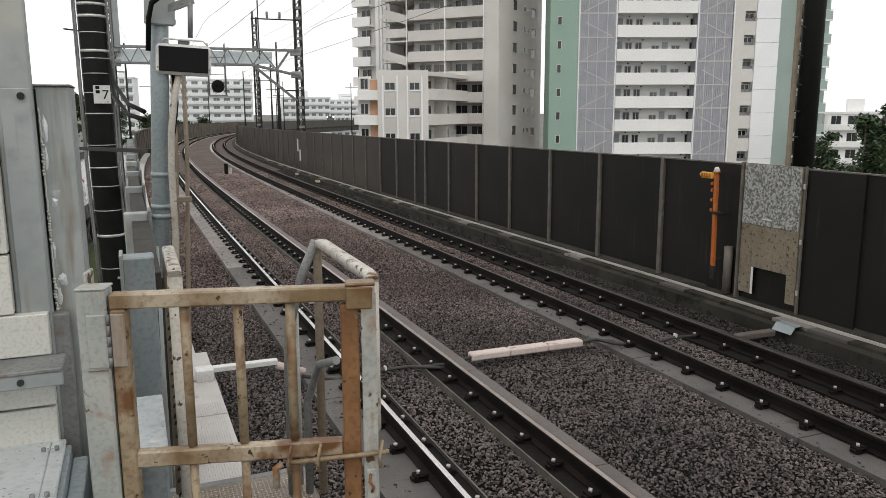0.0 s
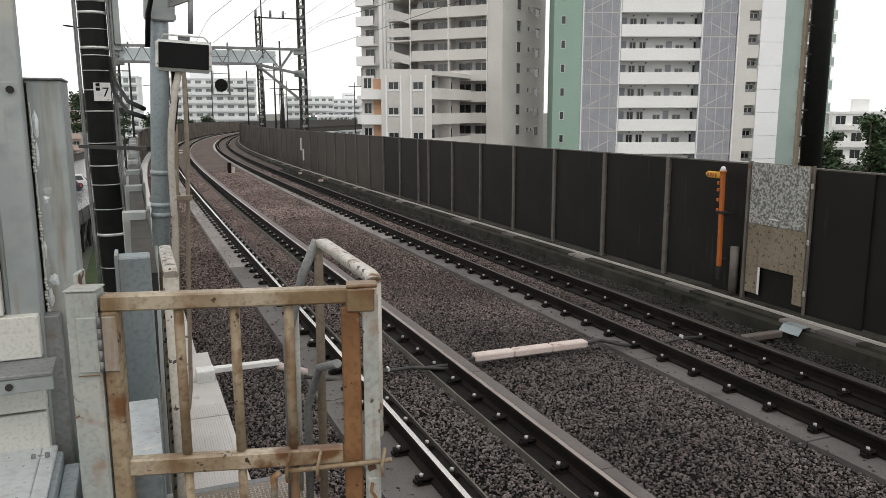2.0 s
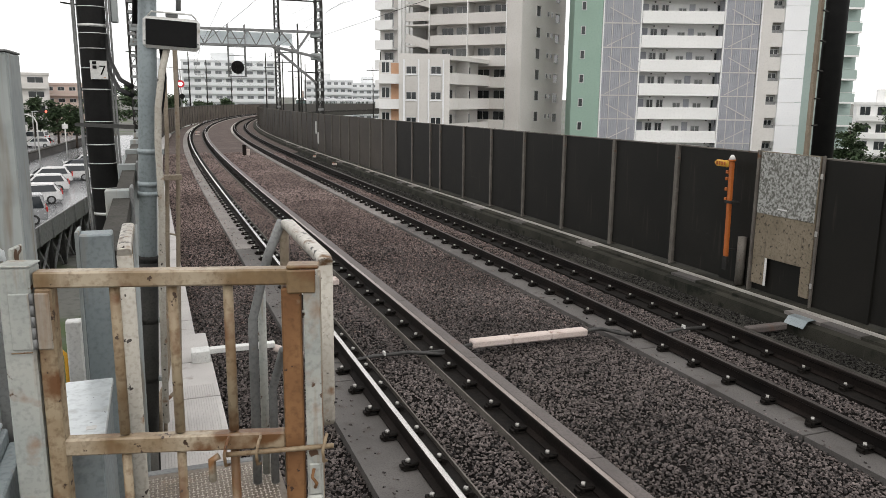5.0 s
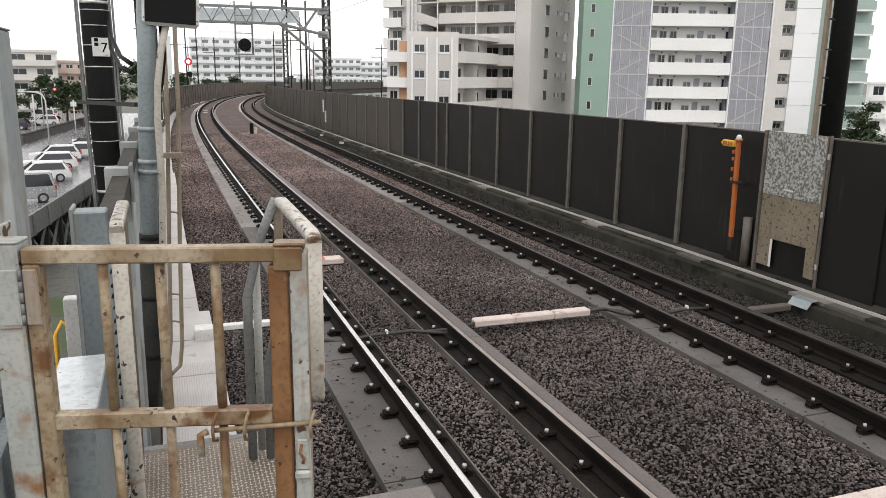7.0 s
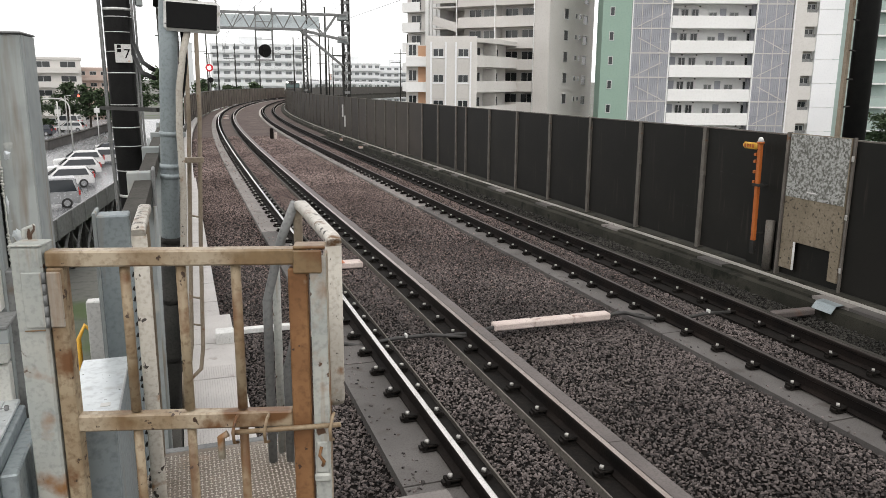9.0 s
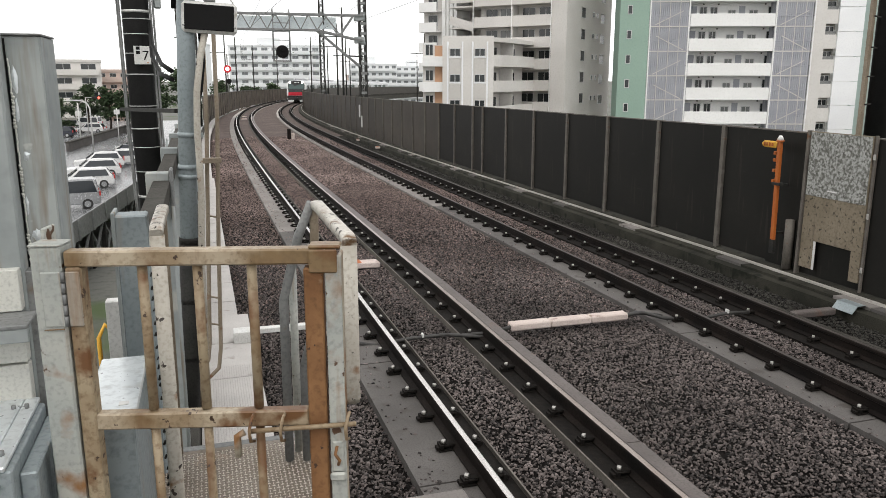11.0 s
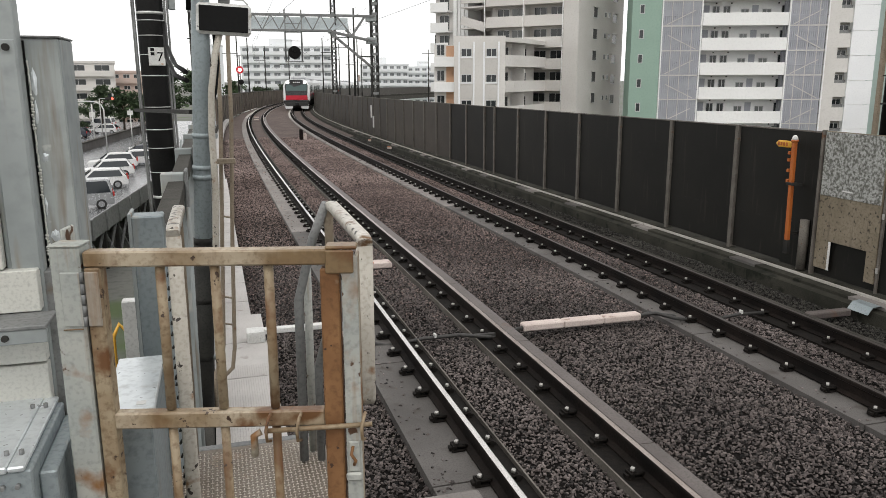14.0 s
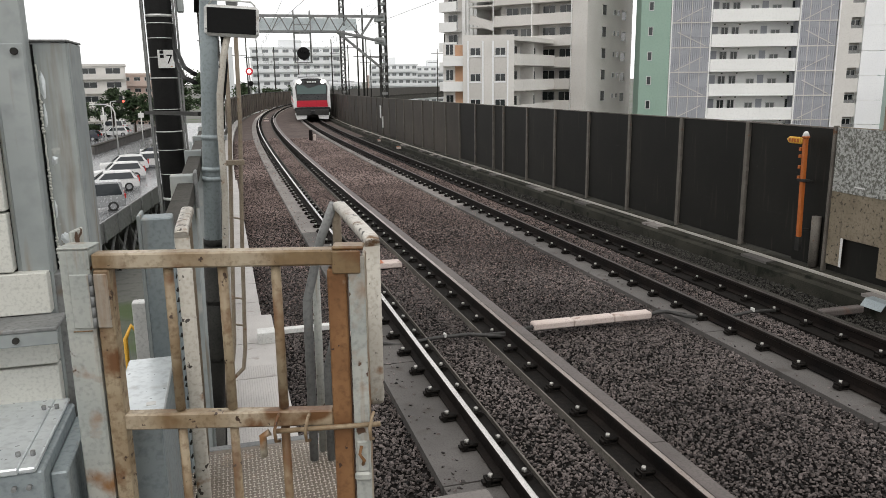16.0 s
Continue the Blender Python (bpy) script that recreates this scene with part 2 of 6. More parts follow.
# ---- geometry helpers ----
def bm_box(bm, lo, hi, bevel=0.0):
    """An axis-aligned box between two corners, with chamfered edges if asked."""
    x0, y0, z0 = lo
    x1, y1, z1 = hi
    vs = [bm.verts.new(p) for p in ((x0, y0, z0), (x1, y0, z0), (x1, y1, z0), (x0, y1, z0), (x0, y0, z1), (x1, y0, z1), (x1, y1, z1), (x0, y1, z1))]
    fs = [bm.faces.new([vs[i] for i in f]) for f in ((3, 2, 1, 0), (4, 5, 6, 7), (0, 1, 5, 4), (1, 2, 6, 5), (2, 3, 7, 6), (3, 0, 4, 7))]
    if bevel:
        edges = list({e for f in fs for e in f.edges})
        bmesh.ops.bevel(bm, geom=edges, offset=bevel, segments=1, affect="EDGES", profile=0.5)
    return bm


def bm_tube(bm, pts, r, n=10, caps=True, r_end=None):
    """A round tube along a list of points."""
    pts = [Vector(p) for p in pts]
    rings = []
    side = None
    for i, p in enumerate(pts):
        d = (pts[min(i + 1, len(pts) - 1)] - pts[max(i - 1, 0)]).normalized()
        if side is None:
            side = d.cross(Vector((0, 0, 1)) if abs(d.z) < 0.9 else Vector((1, 0, 0))).normalized()
        side = (side - d * side.dot(d)).normalized()
        up = d.cross(side)
        rr = r if r_end is None else r + (r_end - r) * i / (len(pts) - 1)
        rings.append([bm.verts.new(p + (side * math.cos(a) + up * math.sin(a)) * rr) for a in (2 * math.pi * k / n for k in range(n))])
    for a, b in zip(rings, rings[1:]):
        for k in range(n):
            f = bm.faces.new((a[k], a[(k + 1) % n], b[(k + 1) % n], b[k]))
            f.smooth = True
    if caps:
        bm.faces.new(rings[0][::-1])
        bm.faces.new(rings[-1])
    return bm


def bm_beam(bm, a, b, w, h, up=(0, 0, 1)):
    """A rectangular bar from a to b, w wide across and h high."""
    a, b = Vector(a), Vector(b)
    d = (b - a).normalized()
    u = Vector(up)
    if abs(d.dot(u)) > 0.98:
        u = Vector((0, 1, 0))
    s = d.cross(u).normalized()
    u = s.cross(d)
    q = []
    for p in (a, b):
        q.append([bm.verts.new(p + s * (w / 2) * i + u * (h / 2) * j) for i, j in ((-1, -1), (1, -1), (1, 1), (-1, 1))])
    for k in range(4):
        bm.faces.new((q[0][k], q[0][(k + 1) % 4], q[1][(k + 1) % 4], q[1][k]))
    bm.faces.new(q[0][::-1])
    bm.faces.new(q[1])
    return bm


def mesh_of(bm, name, *mats):
    bmesh.ops.recalc_face_normals(bm, faces=bm.faces)
    me = bpy.data.meshes.new(name)
    bm.to_mesh(me)
    bm.free()
    for m in mats:
        me.materials.append(m)
    return me


def part(name, bm, mat, parent=None, label=""):
    """One mesh object from a bmesh, under a thing or a part."""
    ob = new(name, mesh_of(bm, name, mat) if isinstance(bm, bmesh.types.BMesh) else bm)
    if parent is not None:
        ob.parent = parent
    return tagged(ob, label)


def thing(name, label, category, at=None, group="", kind=""):
    ob = new(name)
    ob.empty_display_size = 0.2
    if at is not None:
        ob.matrix_world = at
    return tagged(ob, label, category, group, kind)


def box(lo, hi, bevel=0.0):
    return bm_box(bmesh.new(), lo, hi, bevel)


def tube(pts, r, n=10, **k):
    return bm_tube(bmesh.new(), pts, r, n, **k)


# ---- the line of the railway: a straight, then a curve to the right on a slight falling grade ----
CURVE_FROM, CURVE_FULL, RADIUS, HEADING, GRADE = 0.0, 65.0, 420.0, -0.006, 0.007
_s = np.arange(-16.0, 600.0, 0.25)
_k = np.clip((_s - CURVE_FROM) / (CURVE_FULL - CURVE_FROM), 0, 1) / RADIUS
_th = HEADING + np.concatenate([[0], np.cumsum((_k[1:] + _k[:-1]) / 2 * 0.25)])
_x = np.concatenate([[0], np.cumsum(np.sin((_th[1:] + _th[:-1]) / 2) * 0.25)])
_y = np.concatenate([[0], np.cumsum(np.cos((_th[1:] + _th[:-1]) / 2) * 0.25)])
_x -= np.interp(0, _s, _x)
_y -= np.interp(0, _s, _y)


def along(s, o=0.0, z=0.0):
    """The point s metres along the line, o metres to the right of the nearest rail, z above the rail tops."""
    th = float(np.interp(s, _s, _th))
    return Vector((float(np.interp(s, _s, _x)) + o * math.cos(th), float(np.interp(s, _s, _y)) - o * math.sin(th), z - GRADE * max(0.0, s - 2)))


def turn_at(s):
    return -float(np.interp(s, _s, _th))


def place(s, o=0.0, z=0.0):
    """A frame at that point with y along the line and z up."""
    return Matrix.Translation(along(s, o, z)) @ Matrix.Rotation(turn_at(s), 4, "Z")


def sweep(profile, s0, s1, step=1.0, closed=True):
    """A profile of (offset, height) drawn along the line."""
    bm = bmesh.new()
    n = max(2, int(round((s1 - s0) / step)) + 1)
    rings = [[bm.verts.new(along(s, o, z)) for o, z in profile] for s in np.linspace(s0, s1, n)]
    m = len(profile)
    for a, b in zip(rings, rings[1:]):
        for k in range(m if closed else m - 1):
            bm.faces.new((a[k], a[(k + 1) % m], b[(k + 1) % m], b[k]))
    if closed:
        bm.faces.new(rings[0])
        bm.faces.new(rings[-1][::-1])
    return bm


# ---- viaduct, ballast, track ----
RAILS = ((0.0, 0.0), (1.13, -0.03), (3.75, -0.05), (4.88, -0.10))
S_END = 330.0


def bed_height(o):
    """Height of the ballast across the line."""
    return float(np.interp(o, [-3, -1.7, -1.3, -0.5, 0.3, 0.56, 0.9, 1.4, 2.4, 3.4, 4.1, 4.35, 4.6, 5.1, 5.6, 6.4], [-0.45, -0.45, -0.30, -0.24, -0.23, -0.19, -0.23, -0.245, -0.20, -0.27, -0.28, -0.25, -0.29, -0.30, -0.25, -0.25]))


def build_track():
    bed = sweep([(o, bed_height(o)) for o in np.arange(-1.75, 6.21, 0.15)], 36, S_END, 0.5, closed=False)
    near_bed = sweep([(o, bed_height(o) - 0.012) for o in np.arange(-1.75, 6.21, 0.15)], -14, 36.2, 0.5, closed=False)
    tagged(part("ballast_fines_ground", near_bed, M["ballast_gap_shade"]), "near bed under the loose stones, gap shade put in its colour", "ballast", kind="structure")
    tagged(part("ballast_ground", bed, M["ballast_bed"]), "bed of dark grey-brown crushed stone under the rails", "ballast", kind="structure")
    viaduct = sweep([(-2.0, -0.5), (6.6, -0.5), (6.6, -1.6), (-2.0, -1.6)], -14, S_END, 4)
    tagged(part("viaduct_deck", viaduct, M["concrete_dark"]), "concrete deck of the railway viaduct", "viaduct", kind="structure")
    track_no = 0
    for i, (o, z) in enumerate(RAILS):
        track = thing("railway_rail", "steel running rail with polished head and rusty sides" if i < 2 else "steel running rail with dull dark head", "rail", group="running rails")
        w = 0.0325
        web = [(-0.0635, -0.153), (0.0635, -0.153), (0.0635, -0.142), (0.012, -0.125), (0.009, -0.05), (w, -0.036), (w, -0.010), (w - 0.006, -0.002), (-w + 0.006, -0.002), (-w, -0.010), (-w, -0.036), (-0.009, -0.05), (-0.012, -0.125), (-0.0635, -0.142)]
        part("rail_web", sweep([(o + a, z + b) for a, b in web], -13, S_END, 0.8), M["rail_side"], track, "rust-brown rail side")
        h = 0.023  # half width of the worn running band
        head = [(-h, -0.004), (h, -0.004), (h, -0.0015), (h - 0.006, 0.0), (-h + 0.006, 0.0), (-h, -0.0015)]
        part("rail_head", sweep([(o + a, z + b) for a, b in head], -13, S_END, 0.8), M[("rail_head", "rail_head_used", "rail_head_dull", "rail_head_dull")[i]], track, "shiny worn rail head" if i < 2 else "dull rail head")
        outer = -1 if i % 2 == 0 else 1
        a, b = ((o - 0.46) if i == 0 else (o - 0.36), o + 0.21) if outer < 0 else (o - 0.21, o + 0.20)
        # longitudinal concrete sleepers in lengths with open joints
        beams = thing("concrete_sleeper", "long grey concrete sleepers under a rail", "sleeper", group="sleepers", kind="structure")
        s = -13.0
        while s < 60:
            # blocks change to the paler concrete from about six metres on
            part("sleeper_block", sweep([(a, z - 0.165), (b, z - 0.165), (b, z - 0.35), (a, z - 0.35)], s, s + 2.48, 0.8), M["concrete" if s < 6 + i else "concrete_mid"], beams)
            if outer > 0:
                part("side_plank", sweep([(o + 0.075, z - 0.045), (o + 0.205, z - 0.05), (o + 0.205, z - 0.163), (o + 0.075, z - 0.163)], s, s + 2.49, 0.8), M["plank_pink" if i == 1 else "concrete_dark"], beams, "flat plank beside the rail")
            s += 2.5
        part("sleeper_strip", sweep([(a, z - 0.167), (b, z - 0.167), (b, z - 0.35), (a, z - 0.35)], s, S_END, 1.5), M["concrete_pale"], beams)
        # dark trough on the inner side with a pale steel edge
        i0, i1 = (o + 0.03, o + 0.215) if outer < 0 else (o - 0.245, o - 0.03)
        part("inner_trough", sweep([(i0, z - 0.158), (i1, z - 0.158), (i1, z - 0.30), (i0, z - 0.30)], -13, S_END, 1.0), M["fastener"], beams, "near-black inner ledge")
        e0 = i1 if outer < 0 else i0 - 0.014
        if i < 3:
            part("edge_angle", sweep([(e0, z - 0.12), (e0 + 0.014, z - 0.12), (e0 + 0.014, z - 0.30), (e0, z - 0.30)], -13, S_END, 1.0), M["post_grey"], beams, "thin steel edge")
        # fasteners
        clip = bmesh.new()
        bm_box(clip, (0.065, -0.042, -0.162), (0.175, 0.042, -0.146), 0.004)
        bm_beam(clip, (0.045, 0, -0.122), (0.155, 0, -0.112), 0.055, 0.024)
        bm_beam(clip, (0.152, -0.045, -0.124), (0.152, 0.045, -0.124), 0.03, 0.035)
        bm_beam(clip, (0.18, -0.028, -0.138), (0.18, 0.028, -0.138), 0.022, 0.024)
        bm_tube(clip, [(0.06, -0.03, -0.125), (0.10, -0.04, -0.112), (0.135, -0.032, -0.118)], 0.010, 6)
        bm_tube(clip, [(0.06, 0.03, -0.125), (0.10, 0.04, -0.112), (0.135, 0.032, -0.118)], 0.010, 6)
        clip_me = mesh_of(clip, "clip", M["fastener"])
        nut_me = mesh_of(bm_tube(bmesh.new(), [(0.13, 0, -0.105), (0.13, 0, -0.078)], 0.020, 4), "nut", M["bolt"])
        first = 0.25 + (0.0 if i == 0 else -0.18 if i == 1 else 0.1 * i)
        for k in range(-8, 62):
            for side in (0, 180):
                if (outer > 0 and side == 0) or (side == 0 and k > 24):
                    continue
                f = part("rail_clip", clip_me, None, track)
                f.matrix_world = place(first + k * 0.555, o, z) @ pose(0, 0, 0, 0, 0, side)
                if k < 34:
                    part("bolt_head", nut_me, None, f)
        far = bmesh.new()
        for k in range(62, 200):
            p = along(first + k * 0.555, o, z)
            bm_box(far, (p.x - 0.17, p.y - 0.05, p.z - 0.16), (p.x + 0.17, p.y + 0.05, p.z - 0.12))
        tagged(part("rail_clip_rest", far, M["fastener"], track), "distant rail clips", kind="stuff")


def build_stones():
    """Crushed stone lying on the bed: small uneven blocks in one mesh."""
    rng = np.random.default_rng(5)
    base = np.array([(-1, -1, -1), (1, -1, -1), (1, 1, -1), (-1, 1, -1), (-0.75, -0.75, 1), (0.75, -0.75, 1), (0.75, 0.75, 1), (-0.75, 0.75, 1)], float)
    faces = np.array([(4, 5, 6, 7), (0, 1, 5, 4), (1, 2, 6, 5), (2, 3, 7, 6), (3, 0, 4, 7)])
    V, F, n = ([], [], []), ([], [], []), [0, 0, 0]
    spans = ((-5.0, 5.0, 1900), (5.0, 14.0, 1050), (14.0, 36.0, 430))
    for s0, s1, density in spans:
        count = int((s1 - s0) * 7.7 * density)
        ss, oo = rng.uniform(s0, s1, count), rng.uniform(-1.6, 5.75, count)
        for s, o in zip(ss, oo):
            skip, top = False, None
            for i, (r, z) in enumerate(RAILS):
                a, b = (r - (0.45 if i == 0 else 0.35), r + 0.20) if i % 2 == 0 else (r - 0.20, r + 0.195)
                if a < o < b:
                    # a few stones lie scattered on the outer ledge
                    if i % 2 == 0 and o < r - 0.2 and rng.random() < (0.05 if o < r - 0.30 else 0.03):
                        top = z - 0.165
                    else:
                        skip = True
            if skip or (o < -1.40 and s < 2.2) or (o < -0.62 and s < -4.6):
                continue
            p = along(s, o, bed_height(o) + rng.uniform(-0.012, 0.008) if top is None else top)
            big = rng.uniform(0.0075, 0.0165) * (1.0 if density > 1000 else 1.2 if density > 600 else 1.7)
            v = base * rng.uniform(0.5, 1.25, (8, 3)) * np.array([big, big * rng.uniform(0.4, 0.8), big * rng.uniform(0.3, 0.65)])
            a, t = rng.uniform(0, 6.28), rng.normal(0, 0.5)
            ca, sa, ct, st = math.cos(a), math.sin(a), math.cos(t), math.sin(t)
            v = v @ np.array([[1, 0, 0], [0, ct, st], [0, -st, ct]]) @ np.array([[ca, sa, 0], [-sa, ca, 0], [0, 0, 1]])
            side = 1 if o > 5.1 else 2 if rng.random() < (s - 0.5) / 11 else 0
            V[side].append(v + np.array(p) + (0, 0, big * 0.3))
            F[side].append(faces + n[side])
            n[side] += 8
    for k, (mat, label) in enumerate((("stone", "loose dark crushed stones between the rails"), ("stone_dark", "blackish crushed stones along the noise wall"), ("stone_red_lit", "loose reddish crushed stones, brightened in their colour further along"))):
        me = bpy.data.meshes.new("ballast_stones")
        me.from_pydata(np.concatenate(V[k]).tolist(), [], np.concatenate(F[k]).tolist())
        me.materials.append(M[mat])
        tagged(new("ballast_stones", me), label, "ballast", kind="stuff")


build_track()
build_stones()

# ---- the dark noise wall beside the far track ----
WALL_O = 6.28
POST_STEP, POST_FIRST = 1.87, 2.70
POST_FAR, POST_FAR_STEP = 14.82, 1.82  # a half-width panel, then slightly narrower bays


def post_at(k):
    return POST_FIRST + k * POST_STEP if k <= 6 else POST_FAR + (k - 7) * POST_FAR_STEP


def build_wall():
    wall = thing("wall_east", "tall dark brown noise barrier of flat panels between grey steel posts", "noise barrier", kind="structure")
    top, base = 1.95, 0.0
    post = bmesh.new()
    bm_box(post, (-0.05, -0.006, base - 0.05), (0.06, 0.006, top + 0.02))
    bm_box(post, (-0.058, -0.040, base - 0.05), (-0.048, 0.040, top + 0.02), 0.002)
    bm_box(post, (0.06, -0.040, base - 0.05), (0.07, 0.040, top + 0.02))
    post_me = mesh_of(post, "post", M["post_grey"])
    clipm = bmesh.new()
    for z in (0.22, 1.0, 1.22, 1.75):
        bm_box(clipm, (-0.062, -0.065, z - 0.03), (-0.02, -0.042, z + 0.03), 0.004)
    clip_me = mesh_of(clipm, "panel_clip", M["post_grey"])
    panels = {}
    for k in range(-5, 80):
        s = post_at(k)
        m = place(s, WALL_O)
        if k not in (-1, -2):
            p = part("post", post_me, None, wall)
            p.matrix_world = m
            if k < 25:
                part("clips", clip_me, None, p)
        if k == -2:
            continue
        a, b = s, post_at(k + 1)
        n0, n1 = along(a + 0.05, WALL_O + 0.0), along(b - 0.05, WALL_O + 0.0)
        d = (n1 - n0)
        ang = math.atan2(-d.x, d.y)
        length = Vector((d.x, d.y)).length
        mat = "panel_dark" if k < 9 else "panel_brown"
        key = (mat, k == 6, k > 6)
        if key not in panels:
            pm = bmesh.new()
            bm_box(pm, (-0.018, 0, base + 0.02), (0.02, length, top), 0.006)
            for zc in (0.62, 1.28):
                bm_box(pm, (-0.0195, 0.004, zc - 0.004), (-0.0175, length - 0.004, zc + 0.004))
            panels[key] = mesh_of(pm, "panel", M[mat])
        ob = part("panel", panels[key], None, wall)
        ob.matrix_world = Matrix.Translation(n0) @ Matrix.Rotation(ang, 4, "Z")
    # cap rail and the far, plain end
    part("top_cap", sweep([(WALL_O - 0.03, top), (WALL_O + 0.035, top), (WALL_O + 0.035, top + 0.018), (WALL_O - 0.03, top + 0.018)], -14, S_END, 1.5), M["post_grey"], wall)
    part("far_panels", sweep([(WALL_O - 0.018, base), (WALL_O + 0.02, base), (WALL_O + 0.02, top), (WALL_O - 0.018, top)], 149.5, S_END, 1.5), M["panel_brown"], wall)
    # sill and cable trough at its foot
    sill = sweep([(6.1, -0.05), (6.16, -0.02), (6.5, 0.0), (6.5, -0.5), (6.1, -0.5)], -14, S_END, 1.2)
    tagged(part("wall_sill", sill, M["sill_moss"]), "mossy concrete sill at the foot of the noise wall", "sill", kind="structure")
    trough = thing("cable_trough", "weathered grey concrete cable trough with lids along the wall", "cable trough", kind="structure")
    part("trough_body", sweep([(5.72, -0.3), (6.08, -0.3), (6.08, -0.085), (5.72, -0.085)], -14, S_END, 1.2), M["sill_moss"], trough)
    part("edge_pipe", sweep([(6.05, -0.044), (6.085, -0.044), (6.085, -0.012), (6.05, -0.012)], -14, S_END, 1.0), M["concrete_pale"], trough, "pale pipe along the trough")
    for k in range(0, 90):
        s = -8 + k * 0.6
        part("trough_lid", sweep([(5.88, -0.083), (6.07, -0.083), (6.07, -0.045), (5.88, -0.045)], s, s + 0.59, 0.6), M["concrete_mid"] if k % 9 == 3 else M["concrete"] if k % 5 == 1 else M["sill_moss"], trough)
    # left parapet further along
    lw = thing("wall_west", "weathered grey-brown parapet wall with posts on the inside of the curve", "parapet wall", kind="structure")
    part("wall_panels", sweep([(-2.05, -0.4), (-1.95, -0.4), (-1.95, 1.75), (-2.05, 1.75)], 44, S_END, 1.5), M["parapet"], lw)
    part("wall_cap", sweep([(-2.1, 1.75), (-1.9, 1.75), (-1.9, 1.83), (-2.1, 1.83)], 44, S_END, 1.5), M["concrete"], lw)
    pm = mesh_of(box((-0.05, -0.06, -0.3), (0.04, 0.06, 1.8)), "post", M["post_grey"])
    for k in range(40):
        part("post", pm, None, lw).matrix_world = place(45 + k * 3.0, -1.93)


build_wall()

# ---- buildings ----
M["facade_grey"] = material("facade_grey", ((0.52, 0.50, 0.475), (0.60, 0.58, 0.557)), 0.85, scale=0.25, fine=5, bump=0.02, streak=((0.46, 0.44, 0.41), 0.62), grain=0.2)
M["facade_white"] = material("facade_white", ((0.78, 0.78, 0.77), (0.85, 0.85, 0.84)), 0.8, scale=0.2, fine=4, bump=0.02, streak=((0.70, 0.70, 0.69), 0.66), grain=0.2)
M["facade_green"] = material("facade_green", ((0.25, 0.36, 0.30), (0.29, 0.41, 0.345)), 0.8, scale=0.25, fine=5, bump=0.02, streak=((0.22, 0.31, 0.26), 0.64), grain=0.2)
M["facade_pale_green"] = material("facade_pale_green", ((0.34, 0.43, 0.40), (0.40, 0.49, 0.46)), 0.8, scale=0.25, fine=5, bump=0.02, grain=0.2)
M["facade_orange"] = material("facade_orange", ((0.48, 0.28, 0.17), (0.55, 0.34, 0.22)), 0.8, scale=0.3, fine=5, bump=0.02, grain=0.2)
M["facade_pink"] = material("facade_pink", ((0.52, 0.41, 0.36), (0.59, 0.48, 0.43)), 0.8, scale=0.3, fine=5, bump=0.02, grain=0.2)
M["facade_cream"] = material("facade_cream", ((0.60, 0.58, 0.553), (0.68, 0.66, 0.635)), 0.85, scale=0.25, fine=5, bump=0.02, streak=((0.54, 0.52, 0.48), 0.64), grain=0.2)
M["tile_white"] = material("tile_white", ((0.80, 0.81, 0.83), (0.86, 0.87, 0.88)), 0.35, scale=0.3, fine=6, bump=0.02, grain=0.2)
M["screen_grey"] = material("screen_grey", ((0.34, 0.35, 0.385), (0.41, 0.42, 0.455)), 0.7, metal=0.1, scale=0.6, fine=8, bump=0.03, grain=0.2)
# darker tone for the bay backs: shade of the recess held in the colour
M["recess_shade"] = material("recess_shade", ((0.30, 0.28, 0.25), (0.38, 0.36, 0.33)), 0.9, scale=0.4, fine=6, bump=0.02, grain=0.2)
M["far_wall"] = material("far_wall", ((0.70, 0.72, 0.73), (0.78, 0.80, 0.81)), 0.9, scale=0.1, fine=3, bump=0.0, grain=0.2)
M["pane"] = glass("pane", (0.025, 0.03, 0.032), 0.12)
M["pane_curtain"] = glass("pane_curtain", (0.16, 0.17, 0.165), 0.2)
# panes of far blocks are paler: haze mixed into the glass colour
M["haze_pane"] = glass("haze_pane", (0.15, 0.165, 0.17), 0.3)
M["win_frame"] = material("win_frame", ((0.50, 0.50, 0.50), (0.62, 0.62, 0.62)), 0.5, scale=2, fine=20, bump=0.0)
WIN = {}


def window(parent, x, y, z, w, h, axis="y", dark=True, bars=1):
    """A framed window whose outer face looks along -y (or +x) of its house; z is its sill."""
    key = (round(w, 2), round(h, 2), dark, bars)
    if key not in WIN:
        f = bmesh.new()
        t = 0.07
        far = dark == "far"
        for lo, hi in (((-w / 2, -0.05, 0), (-w / 2 + t, 0.02, h)), ((w / 2 - t, -0.05, 0), (w / 2, 0.02, h)), ((-w / 2 + t, -0.05, 0), (w / 2 - t, 0.02, t)), ((-w / 2 + t, -0.05, h - t), (w / 2 - t, 0.02, h))):
            bm_box(f, lo, hi)
        for k in range(bars):
            cx = -w / 2 + w * (k + 1) / (bars + 1)
            bm_box(f, (cx - 0.03, -0.04, t), (cx + 0.03, 0.01, h - t))
        WIN[key] = (mesh_of(f, "window", M["win_frame"]), mesh_of(box((-w / 2 + 0.03, -0.015, 0.03), (w / 2 - 0.03, 0.0, h - 0.03)), "pane", M["haze_pane"] if far else M["pane"] if dark else M["pane_curtain"]))
    fm, pm = WIN[key]
    fr = part("window", fm, None, parent)
    fr.matrix_local = pose(x, y, z, 0, 0, 0 if axis == "y" else 90 if axis == "x" else -90)
    part("pane", pm, None, fr)
    return fr


STREET = -8.0
VIEW = 19.85


def house(name, label, x, y, turn, category="apartment building"):
    return thing(name, label, category, pose(x, y, 0, 0, 0, -turn))


